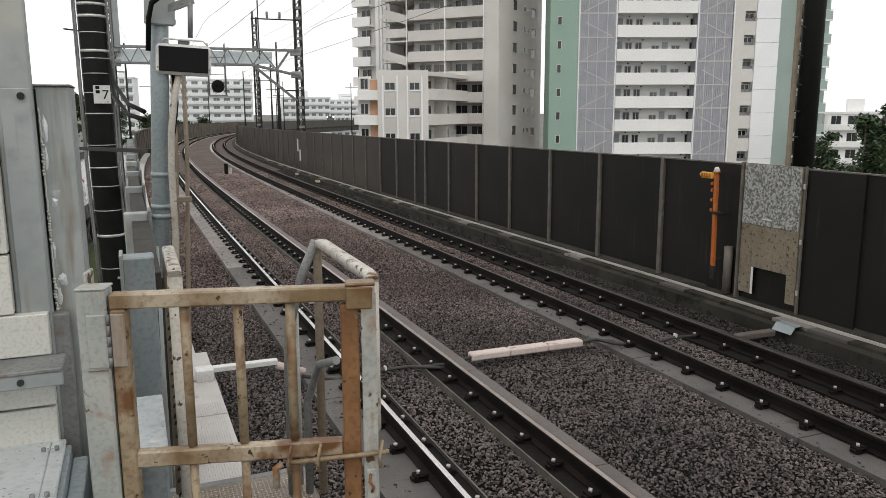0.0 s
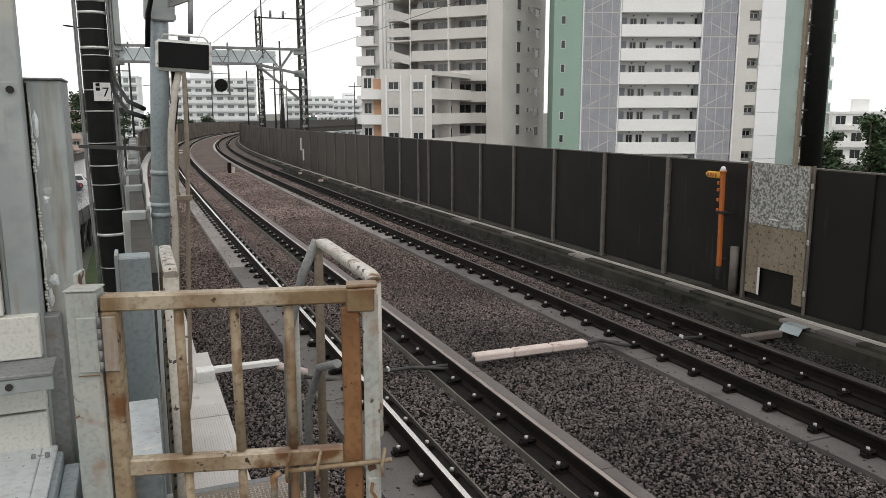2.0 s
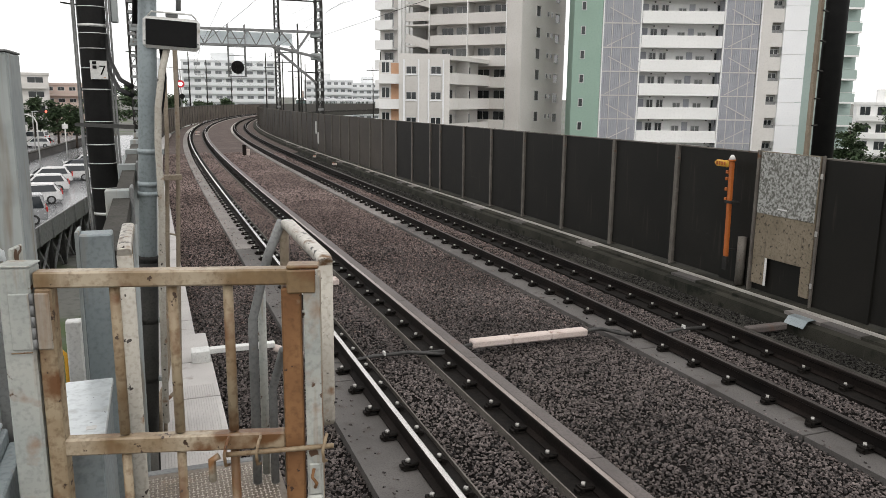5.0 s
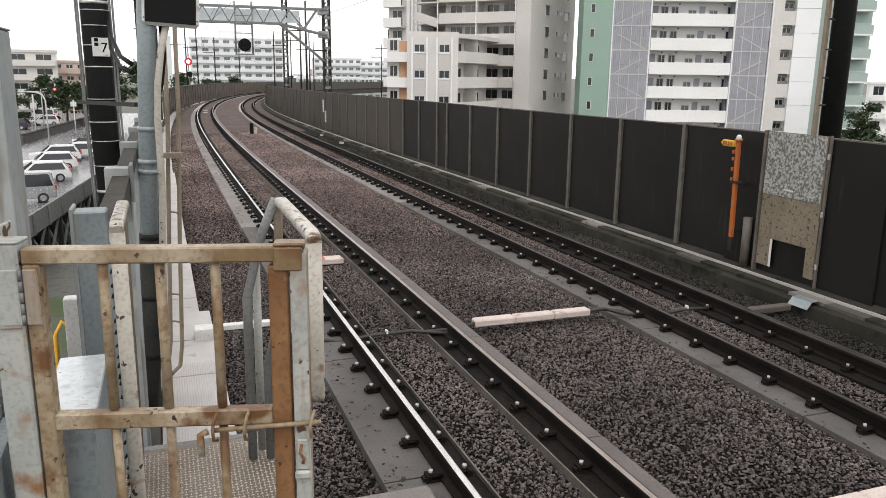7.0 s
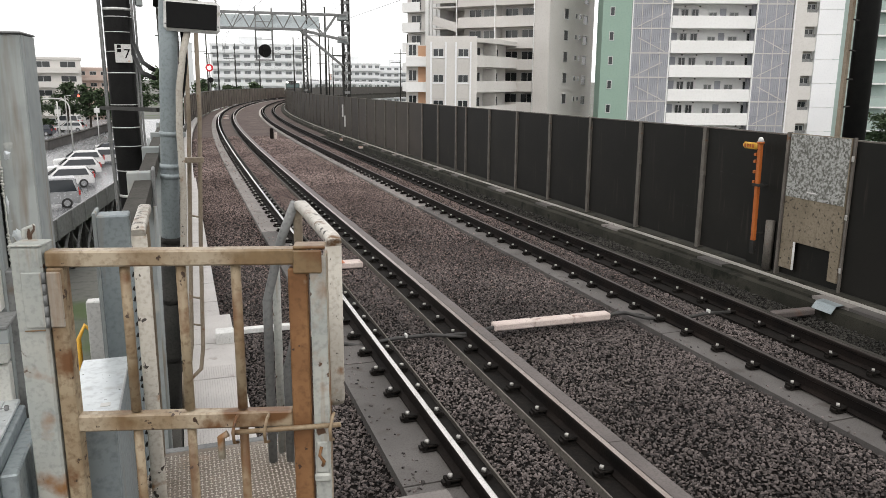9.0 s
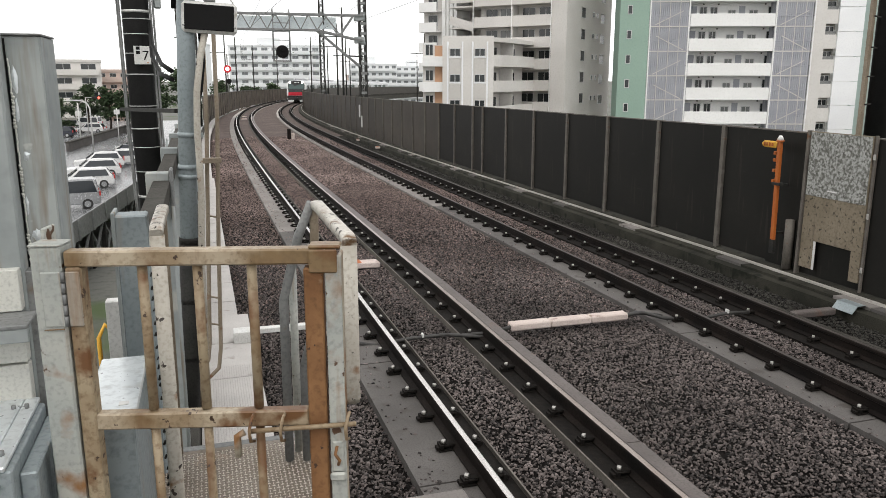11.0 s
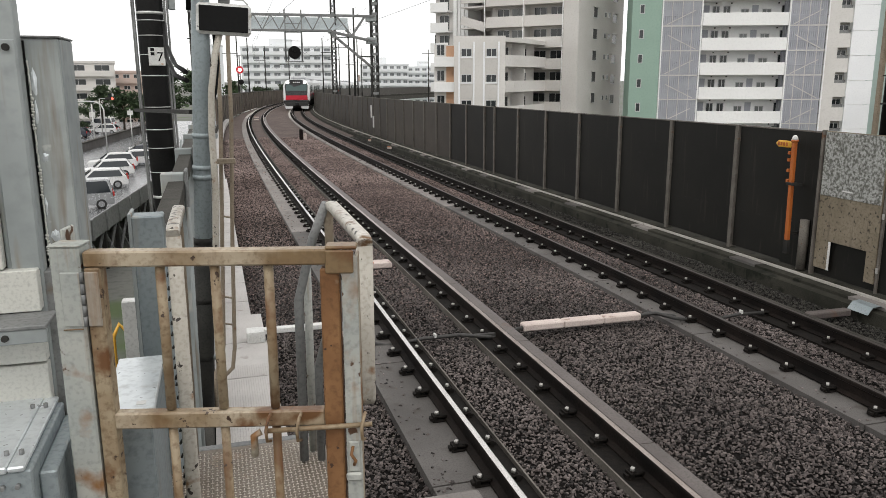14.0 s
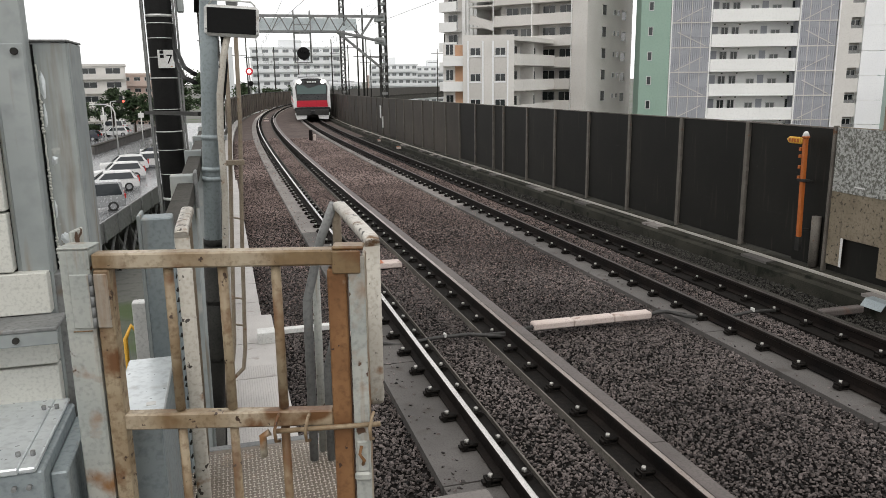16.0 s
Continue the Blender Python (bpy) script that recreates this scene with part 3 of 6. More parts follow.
def build_white_tower():
    """White and green apartment tower with access balconies between two screened stairs."""
    b = house("apartment_tower", "white and green apartment tower with access balconies and screened stairs", -1.76 + 92 * math.sin(radians(VIEW)), -7.83 + 92 * math.cos(radians(VIEW)), VIEW)
    top = 33.0
    part("green_wing", box((15.8, 0.0, STREET), (19.1, 3.5, top)), M["facade_green"], b, "sea-green rendered wall")
    part("core", box((19.1, 1.9, STREET), (43.1, 12, top)), M["facade_white"], b, "white rendered wall")
    part("grey_bay", box((37.7, 0.15, STREET), (38.9, 1.9, top)), M["facade_cream"], b)
    storey = 2.735
    levels = [8.55 + storey * k for k in range(-5, 9)]
    for zb in levels:
        part("balcony_parapet", box((23.75, 0.0, zb), (33.2, 0.18, zb + 1.40), 0.02), M["facade_white"], b)
        part("balcony_slab", box((23.75, 0.18, zb), (33.2, 1.9, zb + 0.22)), M["facade_white"], b)
        zw = zb + 0.45
        for x, w, h, dark in ((25.6, 0.85, 1.85, True), (26.8, 0.85, 1.85, True), (28.85, 0.95, 1.5, False), (31.3, 1.05, 1.5, False), (33.3, 0.75, 1.9, True)):
            window(b, x, 1.88, zw, w, h, dark=dark)
        for x in (24.5, 30.0):
            part("meter_door", box((x - 0.35, 1.84, zw), (x + 0.35, 1.9, zw + 1.9), 0.01), M["screen_grey"], b)
        for x in (25.6, 27.3, 32.6):
            part("porch_lamp", box((x - 0.08, 1.8, zb + 2.5), (x + 0.08, 1.9, zb + 2.65), 0.02), M["steel_dark"], b)
        window(b, 16.9, -0.01, zb + 1.35, 0.55, 1.0, bars=0)
        part("bay_spandrel", box((38.9, 0.15, zb + 0.27), (40.24, 0.35, zb + storey - 0.92), 0.01), M["facade_cream"], b)
        part("bay_floor", box((38.9, 0.35, zb - 1.12), (40.24, 1.9, zb - 0.93)), M["facade_cream"], b)
        part("bay_back", box((38.9, 0.85, zb - 0.93), (40.24, 1.9, zb + 0.3)), M["recess_shade"], b)
        window(b, 39.6, 0.84, zb - 0.9, 1.05, 0.95)
        part("bay_rail", box((38.95, 0.4, zb - 0.93), (40.2, 0.44, zb - 0.55)), M["steel_mid"], b)
        part("tile_panel", box((40.25, 0.0, zb - 0.6), (43.05, 0.14, zb + storey - 0.64), 0.015), M["tile_white"], b)
    # screened stairs: many upright slats, with flights behind
    for x0, x1 in ((19.15, 23.7), (33.25, 37.65)):
        st = bmesh.new()
        for k in range(int((x1 - x0 - 0.25) / 0.22)):
            x = x0 + 0.2 + k * 0.22
            bm_box(st, (x, 0.1, STREET), (x + 0.18, 0.2, top))
        tagged(part("stair_screen", st, M["screen_grey"], b, "grey slatted stair screen"), kind="stuff")
        part("stair_wall", box((x0, 0.95, STREET), (x1, 1.9, top)), M["screen_grey"], b)
        for x in (x0, x1 - 0.16):
            part("screen_post", box((x, 0.02, STREET), (x + 0.16, 0.3, top), 0.02), M["facade_white"], b)
        for i, zb in enumerate(levels):
            part("landing", box((x0, 0.2, zb - 0.1), (x1, 0.95, zb + 0.12)), M["screen_grey"], b)
            f = bmesh.new()
            a, c = (x0 + 0.6, x1 - 0.8) if i % 2 else (x1 - 0.6, x0 + 0.8)
            bm_beam(f, (a, 0.6, zb), (c, 0.6, zb + storey), 0.5, 0.3)
            part("stair_flight", f, M["screen_grey"], b)
            part("screen_rail", box((x0, 0.06, zb + 1.1), (x1, 0.1, zb + 1.2)), M["screen_grey"], b)
            part("screen_brace", bm_beam(bmesh.new(), (a, 0.06, zb + 0.15), (c, 0.06, zb + 1.7), 0.06, 0.1), M["facade_grey"], b)
            part("screen_rail", box((x0, 0.05, zb - 0.08), (x1, 0.1, zb + 0.06)), M["facade_grey"], b)
        for k in (1, 2, 3):
            xm = x0 + (x1 - x0) * k / 4
            part("screen_post", box((xm - 0.04, 0.04, STREET), (xm + 0.04, 0.1, top)), M["facade_grey"], b)
    # pale green end with balconies
    part("end_wing", box((43.9, 3.0, STREET), (50.6, 14, top)), M["facade_pale_green"], b, "pale green rendered wall")
    for zb in levels:
        part("end_balcony", box((46.6, 1.6, zb - 0.7), (50.2, 3.0, zb - 0.5), 0.01), M["facade_white"], b)
        part("balcony_panel", box((46.6, 1.6, zb - 0.5), (50.2, 1.66, zb + 0.5), 0.01), M["facade_pale_green"], b, "pale green glazed balcony front")
        window(b, 47.7, 2.99, zb - 0.4, 1.7, 1.9)
        part("air_conditioner", box((49.2, 2.2, zb - 0.48), (49.9, 2.5, zb + 0.1), 0.02), M["white_frame"], b)
        rail = bmesh.new()
        bm_tube(rail, [(46.6, 1.62, zb + 0.62), (50.2, 1.62, zb + 0.62)], 0.03, 6)
        part("balcony_rail", rail, M["white_frame"], b)


def build_grey_block():
    b = house("apartment_block", "grey concrete apartment block with parapet balconies and small side windows", 38.67, 75.39, VIEW + 29)
    top = 31.0
    part("main_wall", box((-12.2, 1.7, STREET), (0, 14.6, top)), M["facade_grey"], b, "warm grey rendered wall")
    part("stair_back", box((-16.0, 5.6, STREET), (-12.21, 14.6, top)), M["facade_grey"], b)
    part("pier", box((-1.9, 0.0, STREET), (0, 1.7, top)), M["facade_grey"], b)
    part("left_wing", box((-21.2, 2.6, STREET), (-18.2, 14.6, top)), M["facade_grey"], b)
    part("stair_core", box((-18.2, 2.2, STREET), (-16.0, 14.6, top)), M["facade_white"], b)
    for x in (-17.6, -17.1, -16.5):
        part("downpipe", tube([(x, 2.1, STREET), (x, 2.1, top)], 0.07, 8), M["white_frame"], b)
    for i in range(-4, 9):
        zb = 8.8 + 2.5 * i
        part("balcony_parapet", box((-12.2, 0.0, zb), (-1.9, 0.18, zb + 1.25), 0.02), M["facade_grey"], b)
        part("balcony_slab", box((-12.2, 0.18, zb), (-1.9, 1.7, zb + 0.2)), M["facade_grey"], b)
        part("balcony_divider", box((-7.1, 0.18, zb + 0.2), (-7.0, 1.7, zb + 2.5)), M["facade_grey"], b)
        for x in (-10.6, -8.6, -5.6, -3.4):
            window(b, x, 1.69, zb + 0.35, 1.7, 1.9, dark=x != -8.6)
        part("air_conditioner", box((-6.6, 1.2, zb + 0.2), (-5.9, 1.5, zb + 0.8), 0.02), M["white_frame"], b)
        # stair flights with solid balustrades in the open bay
        f = bmesh.new()
        bm_beam(f, (-15.9, 0.35, zb + 1.1), (-12.4, 0.35, zb + (0.1 if i % 2 == 0 else 1.1)), 0.16, 1.05)
        part("stair_balustrade", f, M["facade_grey"], b)
        part("stair_landing", box((-15.99, 0.3, zb), (-12.22, 5.59, zb + 0.18)), M["facade_grey"], b)
        # side windows, framed and small
        for y, w, h in ((5.0, 1.3, 1.3), (8.3, 0.7, 0.65), (9.6, 0.7, 0.65), (11.5, 1.5, 1.25)):
            window(b, 0.01, y, zb + (1.25 if h < 1 else 1.0 if y < 8 else 0.75), w, h, axis="x", bars=0)
            if h > 1:
                part("window_hood", box((0.0, y - w / 2 - 0.12, zb + (2.2 if y < 8 else 1.85)), (0.25, y + w / 2 + 0.12, zb + (2.28 if y < 8 else 1.93))), M["facade_grey"], b)
        # left wing balconies
        part("wing_balcony", box((-21.2, 1.3, zb - 0.2), (-18.5, 2.6, zb), 0.01), M["facade_white"], b)
        part("wing_parapet", box((-21.2, 1.3, zb), (-18.5, 1.4, zb + 1.0), 0.01), M["facade_white"], b)
        window(b, -19.8, 2.59, zb + 0.1, 1.5, 1.9)
    for x in (-12.3, -7.05, -1.95):
        part("pipe", tube([(x, -0.08, STREET), (x, -0.08, top)], 0.06, 8), M["facade_white"], b)


def prism(points, z0, z1):
    """An upright block over a polygon."""
    bm = bmesh.new()
    lo, hi = [bm.verts.new((x, y, z0)) for x, y in points], [bm.verts.new((x, y, z1)) for x, y in points]
    n = len(points)
    bm.faces.new(lo[::-1])
    bm.faces.new(hi)
    for k in range(n):
        bm.faces.new((lo[k], lo[(k + 1) % n], hi[(k + 1) % n], hi[k]))
    return bm


WING = [(1.35, 0.0), (2.35, 1.5), (3.75, 4.3), (5.1, 7.3), (6.2, 10.0)]


def build_annex():
    """Low apartment house with white bays, rounded balconies and orange side."""
    b = house("low_apartment_house", "low cream apartment house with framed window bays and curved balconies", -1.76 + 84 * math.sin(radians(VIEW)), -7.83 + 84 * math.cos(radians(VIEW)), VIEW)
    part("bay_wall", box((-4.1, 0.0, STREET), (1.35, 1.1, 7.15)), M["facade_cream"], b, "cream rendered wall")
    part("side_wall", box((-6.3, 1.5, STREET), (-4.1, 9, 6.3)), M["facade_cream"], b)
    part("side_panel", box((-5.0, 1.46, STREET), (-4.12, 1.5, 6.2)), M["facade_orange"], b, "orange-brown wall panel")
    part("rear_wall", prism([(0.0, 0.66), (4.95, 10.7), (-4.0, 10.7), (-4.0, 0.66)], STREET, 6.9), M["facade_cream"], b)
    part("roof_slab", prism(WING + [(4.9, 10.8), (0.1, 1.0)], 6.55, 7.0), M["facade_cream"], b)
    for i in range(-4, 1):
        z = 4.2 + 2.68 * i
        for x in (-2.76, -0.12):
            window(b, x, -0.01, z + 0.82, 1.15, 0.85, dark=True)
            part("spandrel", box((x - 0.6, -0.05, z - 0.95), (x + 0.6, 0.0, z + 0.6), 0.01), M["facade_grey"], b)
        part("window_sill", box((-3.41, -0.1, z + 0.7), (-2.11, 0.0, z + 0.82), 0.01), M["tile_white"], b)
        part("window_sill", box((-0.77, -0.1, z + 0.7), (0.53, 0.0, z + 0.82), 0.01), M["tile_white"], b)
        # balcony along the slanting side, slightly bowed
        bal = bmesh.new()
        for (xa, ya), (xb, yb) in zip(WING, WING[1:]):
            bm_beam(bal, (xa, ya, z + 0.4), (xb, yb, z + 0.4), 0.15, 1.2)
        part("curved_balcony", bal, M["facade_cream"], b)
        part("balcony_floor", prism(WING + [(4.95, 10.7), (0.1, 0.9)], z - 0.2, z - 0.02), M["facade_cream"], b)
        for y in (3.4, 5.6, 7.8):
            x = 0.02 + (y - 0.66) * 0.493
            window(b, x, y, z, 1.6, 1.95, dark=y != 5.6).matrix_local = pose(x, y, z, 0, 0, 63.7)
        part("balcony_divider", prism([(2.1, 5.0), (3.55, 4.3), (3.6, 4.4), (2.15, 5.1)], z, z + 2.3), M["facade_cream"], b)
        part("ac_unit", box((4.9, 8.9, z - 0.02), (5.5, 9.3, z + 0.6), 0.02), M["white_frame"], b)
        part("side_balcony", box((-6.3, 0.6, z - 0.2), (-4.1, 1.5, z + 0.85), 0.02), M["facade_white"], b)
        window(b, -5.6, 1.49, z + 0.95, 0.9, 1.2)
    for x in (-3.54, -1.98, -0.9, 0.66):
        part("bay_rib", box((x - 0.09, -0.16, STREET), (x + 0.09, 0.0, 6.55), 0.02), M["tile_white"], b)


def build_far_block(name, label, x, y, turn, w, d, z1, rows, cols, wall, penthouse=True):
    b = house(name, label, x, y, turn)
    part("wall", box((-w / 2, 0, STREET), (w / 2, d, z1)), M[wall], b)
    part("roof_edge", box((-w / 2 - 0.2, -0.2, z1), (w / 2 + 0.2, d + 0.2, z1 + 0.5)), M[wall], b)
    if penthouse:
        part("roof_house", box((-w * 0.2, d * 0.3, z1 + 0.5), (w * 0.05, d * 0.7, z1 + 3.0)), M[wall], b)
    step = (z1 - STREET) / rows
    for r in range(rows):
        z = STREET + step * r
        part("balcony", box((-w / 2 + 0.4, -1.0, z + 0.2), (w / 2 - 0.4, 0.0, z + 1.2)), M[wall], b)
        for c in range(cols):
            xx = -w / 2 + w * (c + 0.5) / cols
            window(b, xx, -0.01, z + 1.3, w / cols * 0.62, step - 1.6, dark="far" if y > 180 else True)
    return b


def at_view(u, d):
    a = radians(VIEW)
    return -1.76 + d * math.sin(a) + u * math.cos(a), -7.83 + d * math.cos(a) - u * math.sin(a)


def build_far_city():
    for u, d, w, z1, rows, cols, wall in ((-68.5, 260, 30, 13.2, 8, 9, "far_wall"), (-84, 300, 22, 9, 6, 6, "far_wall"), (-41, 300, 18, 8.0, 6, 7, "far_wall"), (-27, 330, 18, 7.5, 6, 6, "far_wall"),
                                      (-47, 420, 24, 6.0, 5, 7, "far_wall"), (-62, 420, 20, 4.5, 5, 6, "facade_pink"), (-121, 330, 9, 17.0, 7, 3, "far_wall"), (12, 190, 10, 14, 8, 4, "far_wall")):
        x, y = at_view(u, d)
        build_far_block("distant_apartment_block", "distant pale apartment block with rows of balconies, haze put into its pane colour", x, y, VIEW - 12, w, 14, z1, rows, cols, wall)
    x, y = at_view(-81.5, 155)
    build_far_block("school_building", "cream four-storey building with wide window bands", x, y, VIEW - 26, 9.2, 12, 6.0, 5, 2, "facade_cream", False)
    x, y = at_view(-79, 168)
    build_far_block("brick_apartment_house", "pink apartment house with small square windows", x, y, VIEW - 26, 13, 12, 4.2, 5, 6, "facade_pink", False)
    x, y = at_view(88, 150)
    build_far_block("small_apartment_house", "small white apartment house beyond the trees", x, y, VIEW + 25, 12, 10, 2.0, 3, 4, "facade_white")


build_white_tower()
build_grey_block()
build_annex()
build_far_city()

# ---- overhead line: portal, masts, wires, signals ----
def lattice_mast(name, label, m, height, base, width=0.42):
    t = thing(name, label, "line mast", m, group="line masts")
    for sx in (-1, 1):
        for sy in (-1, 1):
            part("mast_leg", box((sx * width / 2 - 0.055, sy * width / 2 - 0.055, base), (sx * width / 2 + 0.055, sy * width / 2 + 0.055, height)), M["steel_dark"], t)
    n = int((height - base) / 0.55)
    for side in range(4):
        lace = bmesh.new()
        for k in range(n):
            z0 = base + k * 0.55
            a, b = (-width / 2, width / 2) if k % 2 else (width / 2, -width / 2)
            o = width / 2 if side % 2 else -width / 2
            p, q = ((a, o, z0), (b, o, z0 + 0.55)) if side < 2 else ((o, a, z0), (o, b, z0 + 0.55))
            bm_beam(lace, p, q, 0.035, 0.02)
            pq = ((-width / 2, o, z0), (width / 2, o, z0)) if side < 2 else ((o, -width / 2, z0), (o, width / 2, z0))
            bm_beam(lace, *pq, 0.13, 0.15)
        tagged(part("lacing", lace, M["steel_mid"] if side == 0 else M["steel_dark"], t), kind="stuff")
    return t


def build_portal(s, o0, o1, zt, depth, base=-0.6, height=12.0, detail=True):
    for o in (o0, o1):
        lattice_mast("overhead_line_mast", "dark steel lattice mast of the overhead line", place(s, o), height, base, 0.32)
    t = thing("portal_truss", "grey steel lattice beam spanning the tracks with diagonal braces", "portal beam", place(s, 0))
    for z in (zt, zt - depth):
        for y in (-0.3, 0.3):
            end1 = o1 if z == zt else o1 - 2.6
            part("chord", bm_beam(bmesh.new(), (o0, y, z), (end1, y, z), 0.09, 0.1), M["steel_mid"], t)
    for y in (-0.3, 0.3):
        n = 16
        for k in range(n):
            xa, xb = o0 + (o1 - 2.6 - o0) * k / n, o0 + (o1 - 2.6 - o0) * (k + 1) / n
            za, zb = (zt, zt - depth) if k % 2 else (zt - depth, zt)
            part("diagonal", bm_beam(bmesh.new(), (xa, y, za), (xb, y, zb), 0.055, 0.055), M["steel_mid"], t)
        part("knee_brace", bm_beam(bmesh.new(), (o1 - 2.6, y, zt - depth), (o1 - 0.2, y, zt - depth - 1.95), 0.06, 0.07), M["steel_mid"], t)
        part("haunch", bm_beam(bmesh.new(), (o1 - 2.6, y, zt - depth), (o1, y, zt - depth - 0.55), 0.09, 0.1), M["steel_mid"], t)
        part("tie", bm_beam(bmesh.new(), (o1 - 0.9, y, zt - depth - 1.38), (o1, y, zt - depth - 1.4), 0.05, 0.06), M["steel_dark"], t)
        part("strut", bm_beam(bmesh.new(), (o1 - 2.6, y, zt - depth), (o1 - 2.0, y, zt), 0.06, 0.07), M["steel_mid"], t)
        part("strut", bm_beam(bmesh.new(), (o1 - 2.2, y, zt), (o1 - 1.3, y, zt - depth - 0.27), 0.06, 0.07), M["steel_mid"], t)
        part("strut", bm_beam(bmesh.new(), (o1 - 1.3, y, zt - depth - 0.27), (o1 - 0.5, y, zt), 0.06, 0.07), M["steel_mid"], t)
    # upright sheet added to stand for the pale bluish fill between the chords
    part("walk_plate", box((o0, -0.02, zt - depth + 0.06), (o1 - 1.5, 0.02, zt - 0.12)), M["pale_sheet"], t, "pale bluish sheet inside the beam")
    for o in (o0, o1):
        for z in (zt - 0.12, zt - depth - 0.5 if o == o1 else zt - depth):
            part("gusset", box((o - 0.45 if o == o1 else o - 0.1, -0.26, z - 0.18), (o + 0.1 if o == o1 else o + 0.45, 0.26, z + 0.18), 0.03), M["galv_dull"], t)


def hanging_signal(s, o, zt, z_disc):
    t = thing("hanging_signal", "black round signal back board in a hanging steel cage", "signal", place(s, o))
    for x in (-0.45, 0.45):
        for y in (-0.25, 0.25):
            part("hanger", tube([(x, y, zt), (x, y, z_disc - 0.5)], 0.03, 6), M["steel_mid"], t)
    for k in range(5):
        z = zt - 0.3 - k * (zt - z_disc) / 5
        part("rung", bm_beam(bmesh.new(), (-0.45, -0.25, z), (0.45, -0.25, z), 0.04, 0.04), M["steel_mid"], t)
    part("platform", box((-0.5, -0.3, z_disc - 0.52), (0.5, 0.3, z_disc - 0.46)), M["steel_mid"], t)
    part("signal_disc", tube([(0, -0.34, z_disc), (0, -0.28, z_disc)], 0.35, 24), M["black"], t, "black round back board")
    for z in (0.15, -0.15):
        part("lens_hood", tube([(0, -0.5, z_disc + z), (0, -0.34, z_disc + z)], 0.11, 12), M["black"], t)


def red_signal(s, o):
    t = thing("colour_light_signal", "colour light signal showing red on a thin post", "signal", place(s, o))
    part("signal_post", tube([(0, 0, -0.3), (0, 0, 6.0)], 0.07, 10), M["steel_mid"], t)
    part("signal_board", tube([(0, -0.16, 4.35), (0, -0.1, 4.35)], 0.42, 24), glow("red_lamp_ring", (0.45, 0.02, 0.03), 0.3), t, "red lit ring")
    part("signal_lens", tube([(0, -0.2, 4.35), (0, -0.16, 4.35)], 0.21, 20), glow("signal_white", (1.0, 0.9, 0.9), 2.5), t, "bright lamp")
    part("small_board", tube([(0.1, -0.16, 3.0), (0.1, -0.1, 3.0)], 0.3, 20), M["black"], t)


def build_line():
    build_portal(37.0, -2.75, 7.1, 6.43, 0.84)
    hanging_signal(37.0, 2.55, 6.7, 4.4)
    red_signal(84.0, -1.95)
    lattice_mast("overhead_line_mast", "dark steel lattice mast of the overhead line", place(56.0, 6.9), 10.5, -0.6, 0.3)
    pole = mesh_of(tube([(0, 0, -1.0), (0, 0, 9.0)], 0.11, 10, r_end=0.07), "pole", M["steel_dark"])
    arm = mesh_of(bm_beam(bmesh.new(), (-1.8, 0, 6.6), (0.1, 0, 6.6), 0.08, 0.08), "arm", M["steel_dark"])
    for s, o in ((60, 9), (78, 10), (92, 9), (104, 12), (120, 9), (134, 12), (150, 9.5), (95, 22), (118, 26), (140, 24), (165, 12), (96, -3.4), (125, -3.4), (150, -3.4), (64, -3.2), (104, -3.0), (104, 7.2)):
        t = thing("overhead_line_pole", "slim dark pole of the overhead line", "line pole", place(s, o), group="line poles")
        part("pole", pole, None, t)
        part("arm", arm, None, t)
    # contact and messenger wires over both tracks, with droppers
    for o in (0.565, 4.315):
        t = thing("contact_wire", "overhead contact wire hung from a messenger wire", "overhead wire", group="overhead wires")
        c = bmesh.new()
        bm_tube(c, [along(s, o + 0.15 * math.sin(s * 0.16), 5.0) for s in range(-14, 200, 3)], 0.007, 5)
        part("contact_strand", c, M["cable"], t)
        c = bmesh.new()
        bm_tube(c, [along(s, o, 5.35 + 0.5 * ((s - 19) % 36 / 18.0 - 1) ** 2) for s in range(-14, 200, 2)], 0.007, 5)
        part("messenger_strand", c, M["cable"], t)
        for s in range(36, 120, 6):
            part("dropper", tube([along(s, o, 5.0), along(s, o, 5.35 + 0.5 * ((s - 19) % 36 / 18.0 - 1) ** 2)], 0.004, 4), M["cable"], t)
    # feeder wires on the outer side of the masts
    for o, z in ((7.4, 9.2), (7.7, 8.6), (8.1, 7.9), (-2.9, 9.0)):
        t = tube([along(s, o, z + 0.5 * ((s - 19) % 36 / 18.0 - 1) ** 2) for s in range(-14, 200, 3)], 0.009, 5)
        tagged(part("feeder_wire", t, M["cable"]), "black feeder wire strung along the masts", "overhead wire", "feeder wires")
    # bracket frame on the portal's mast
    t = thing("wire_bracket", "thin steel bracket frame carrying insulators above the portal beam", "wire bracket", place(37.0, 4.9))
    part("bracket_post", tube([(0, 0, 5.9), (0, 0, 10.2)], 0.04, 6), M["steel_dark"], t)
    part("bracket_arm", tube([(-0.4, 0, 9.7), (2.3, 0, 9.7)], 0.04, 6), M["steel_dark"], t)
    part("bracket_arm", tube([(-0.4, 0, 8.1), (2.3, 0, 8.1)], 0.04, 6), M["steel_dark"], t)
    for x in (-0.3, 0.5, 1.2):
        part("insulator", tube([(x, 0, 8.15), (x, 0, 8.5)], 0.07, 8), M["steel_mid"], t)
    # near mast beyond the wall, sleeved in black, with a pale channel along it
    t = thing("sleeved_mast", "mast beyond the wall wrapped in black sheeting", "line mast", pose(7.25, 0.78, 0))
    part("black_sleeve", tube([(0, 0, -0.6), (0, 0, 9)], 0.15, 20), M["black"], t, "black plastic sleeve")
    part("channel", box((-0.235, 0.06, -0.6), (-0.17, 0.12, 9), 0.008), M["tan_pipe"], t, "tan steel channel")
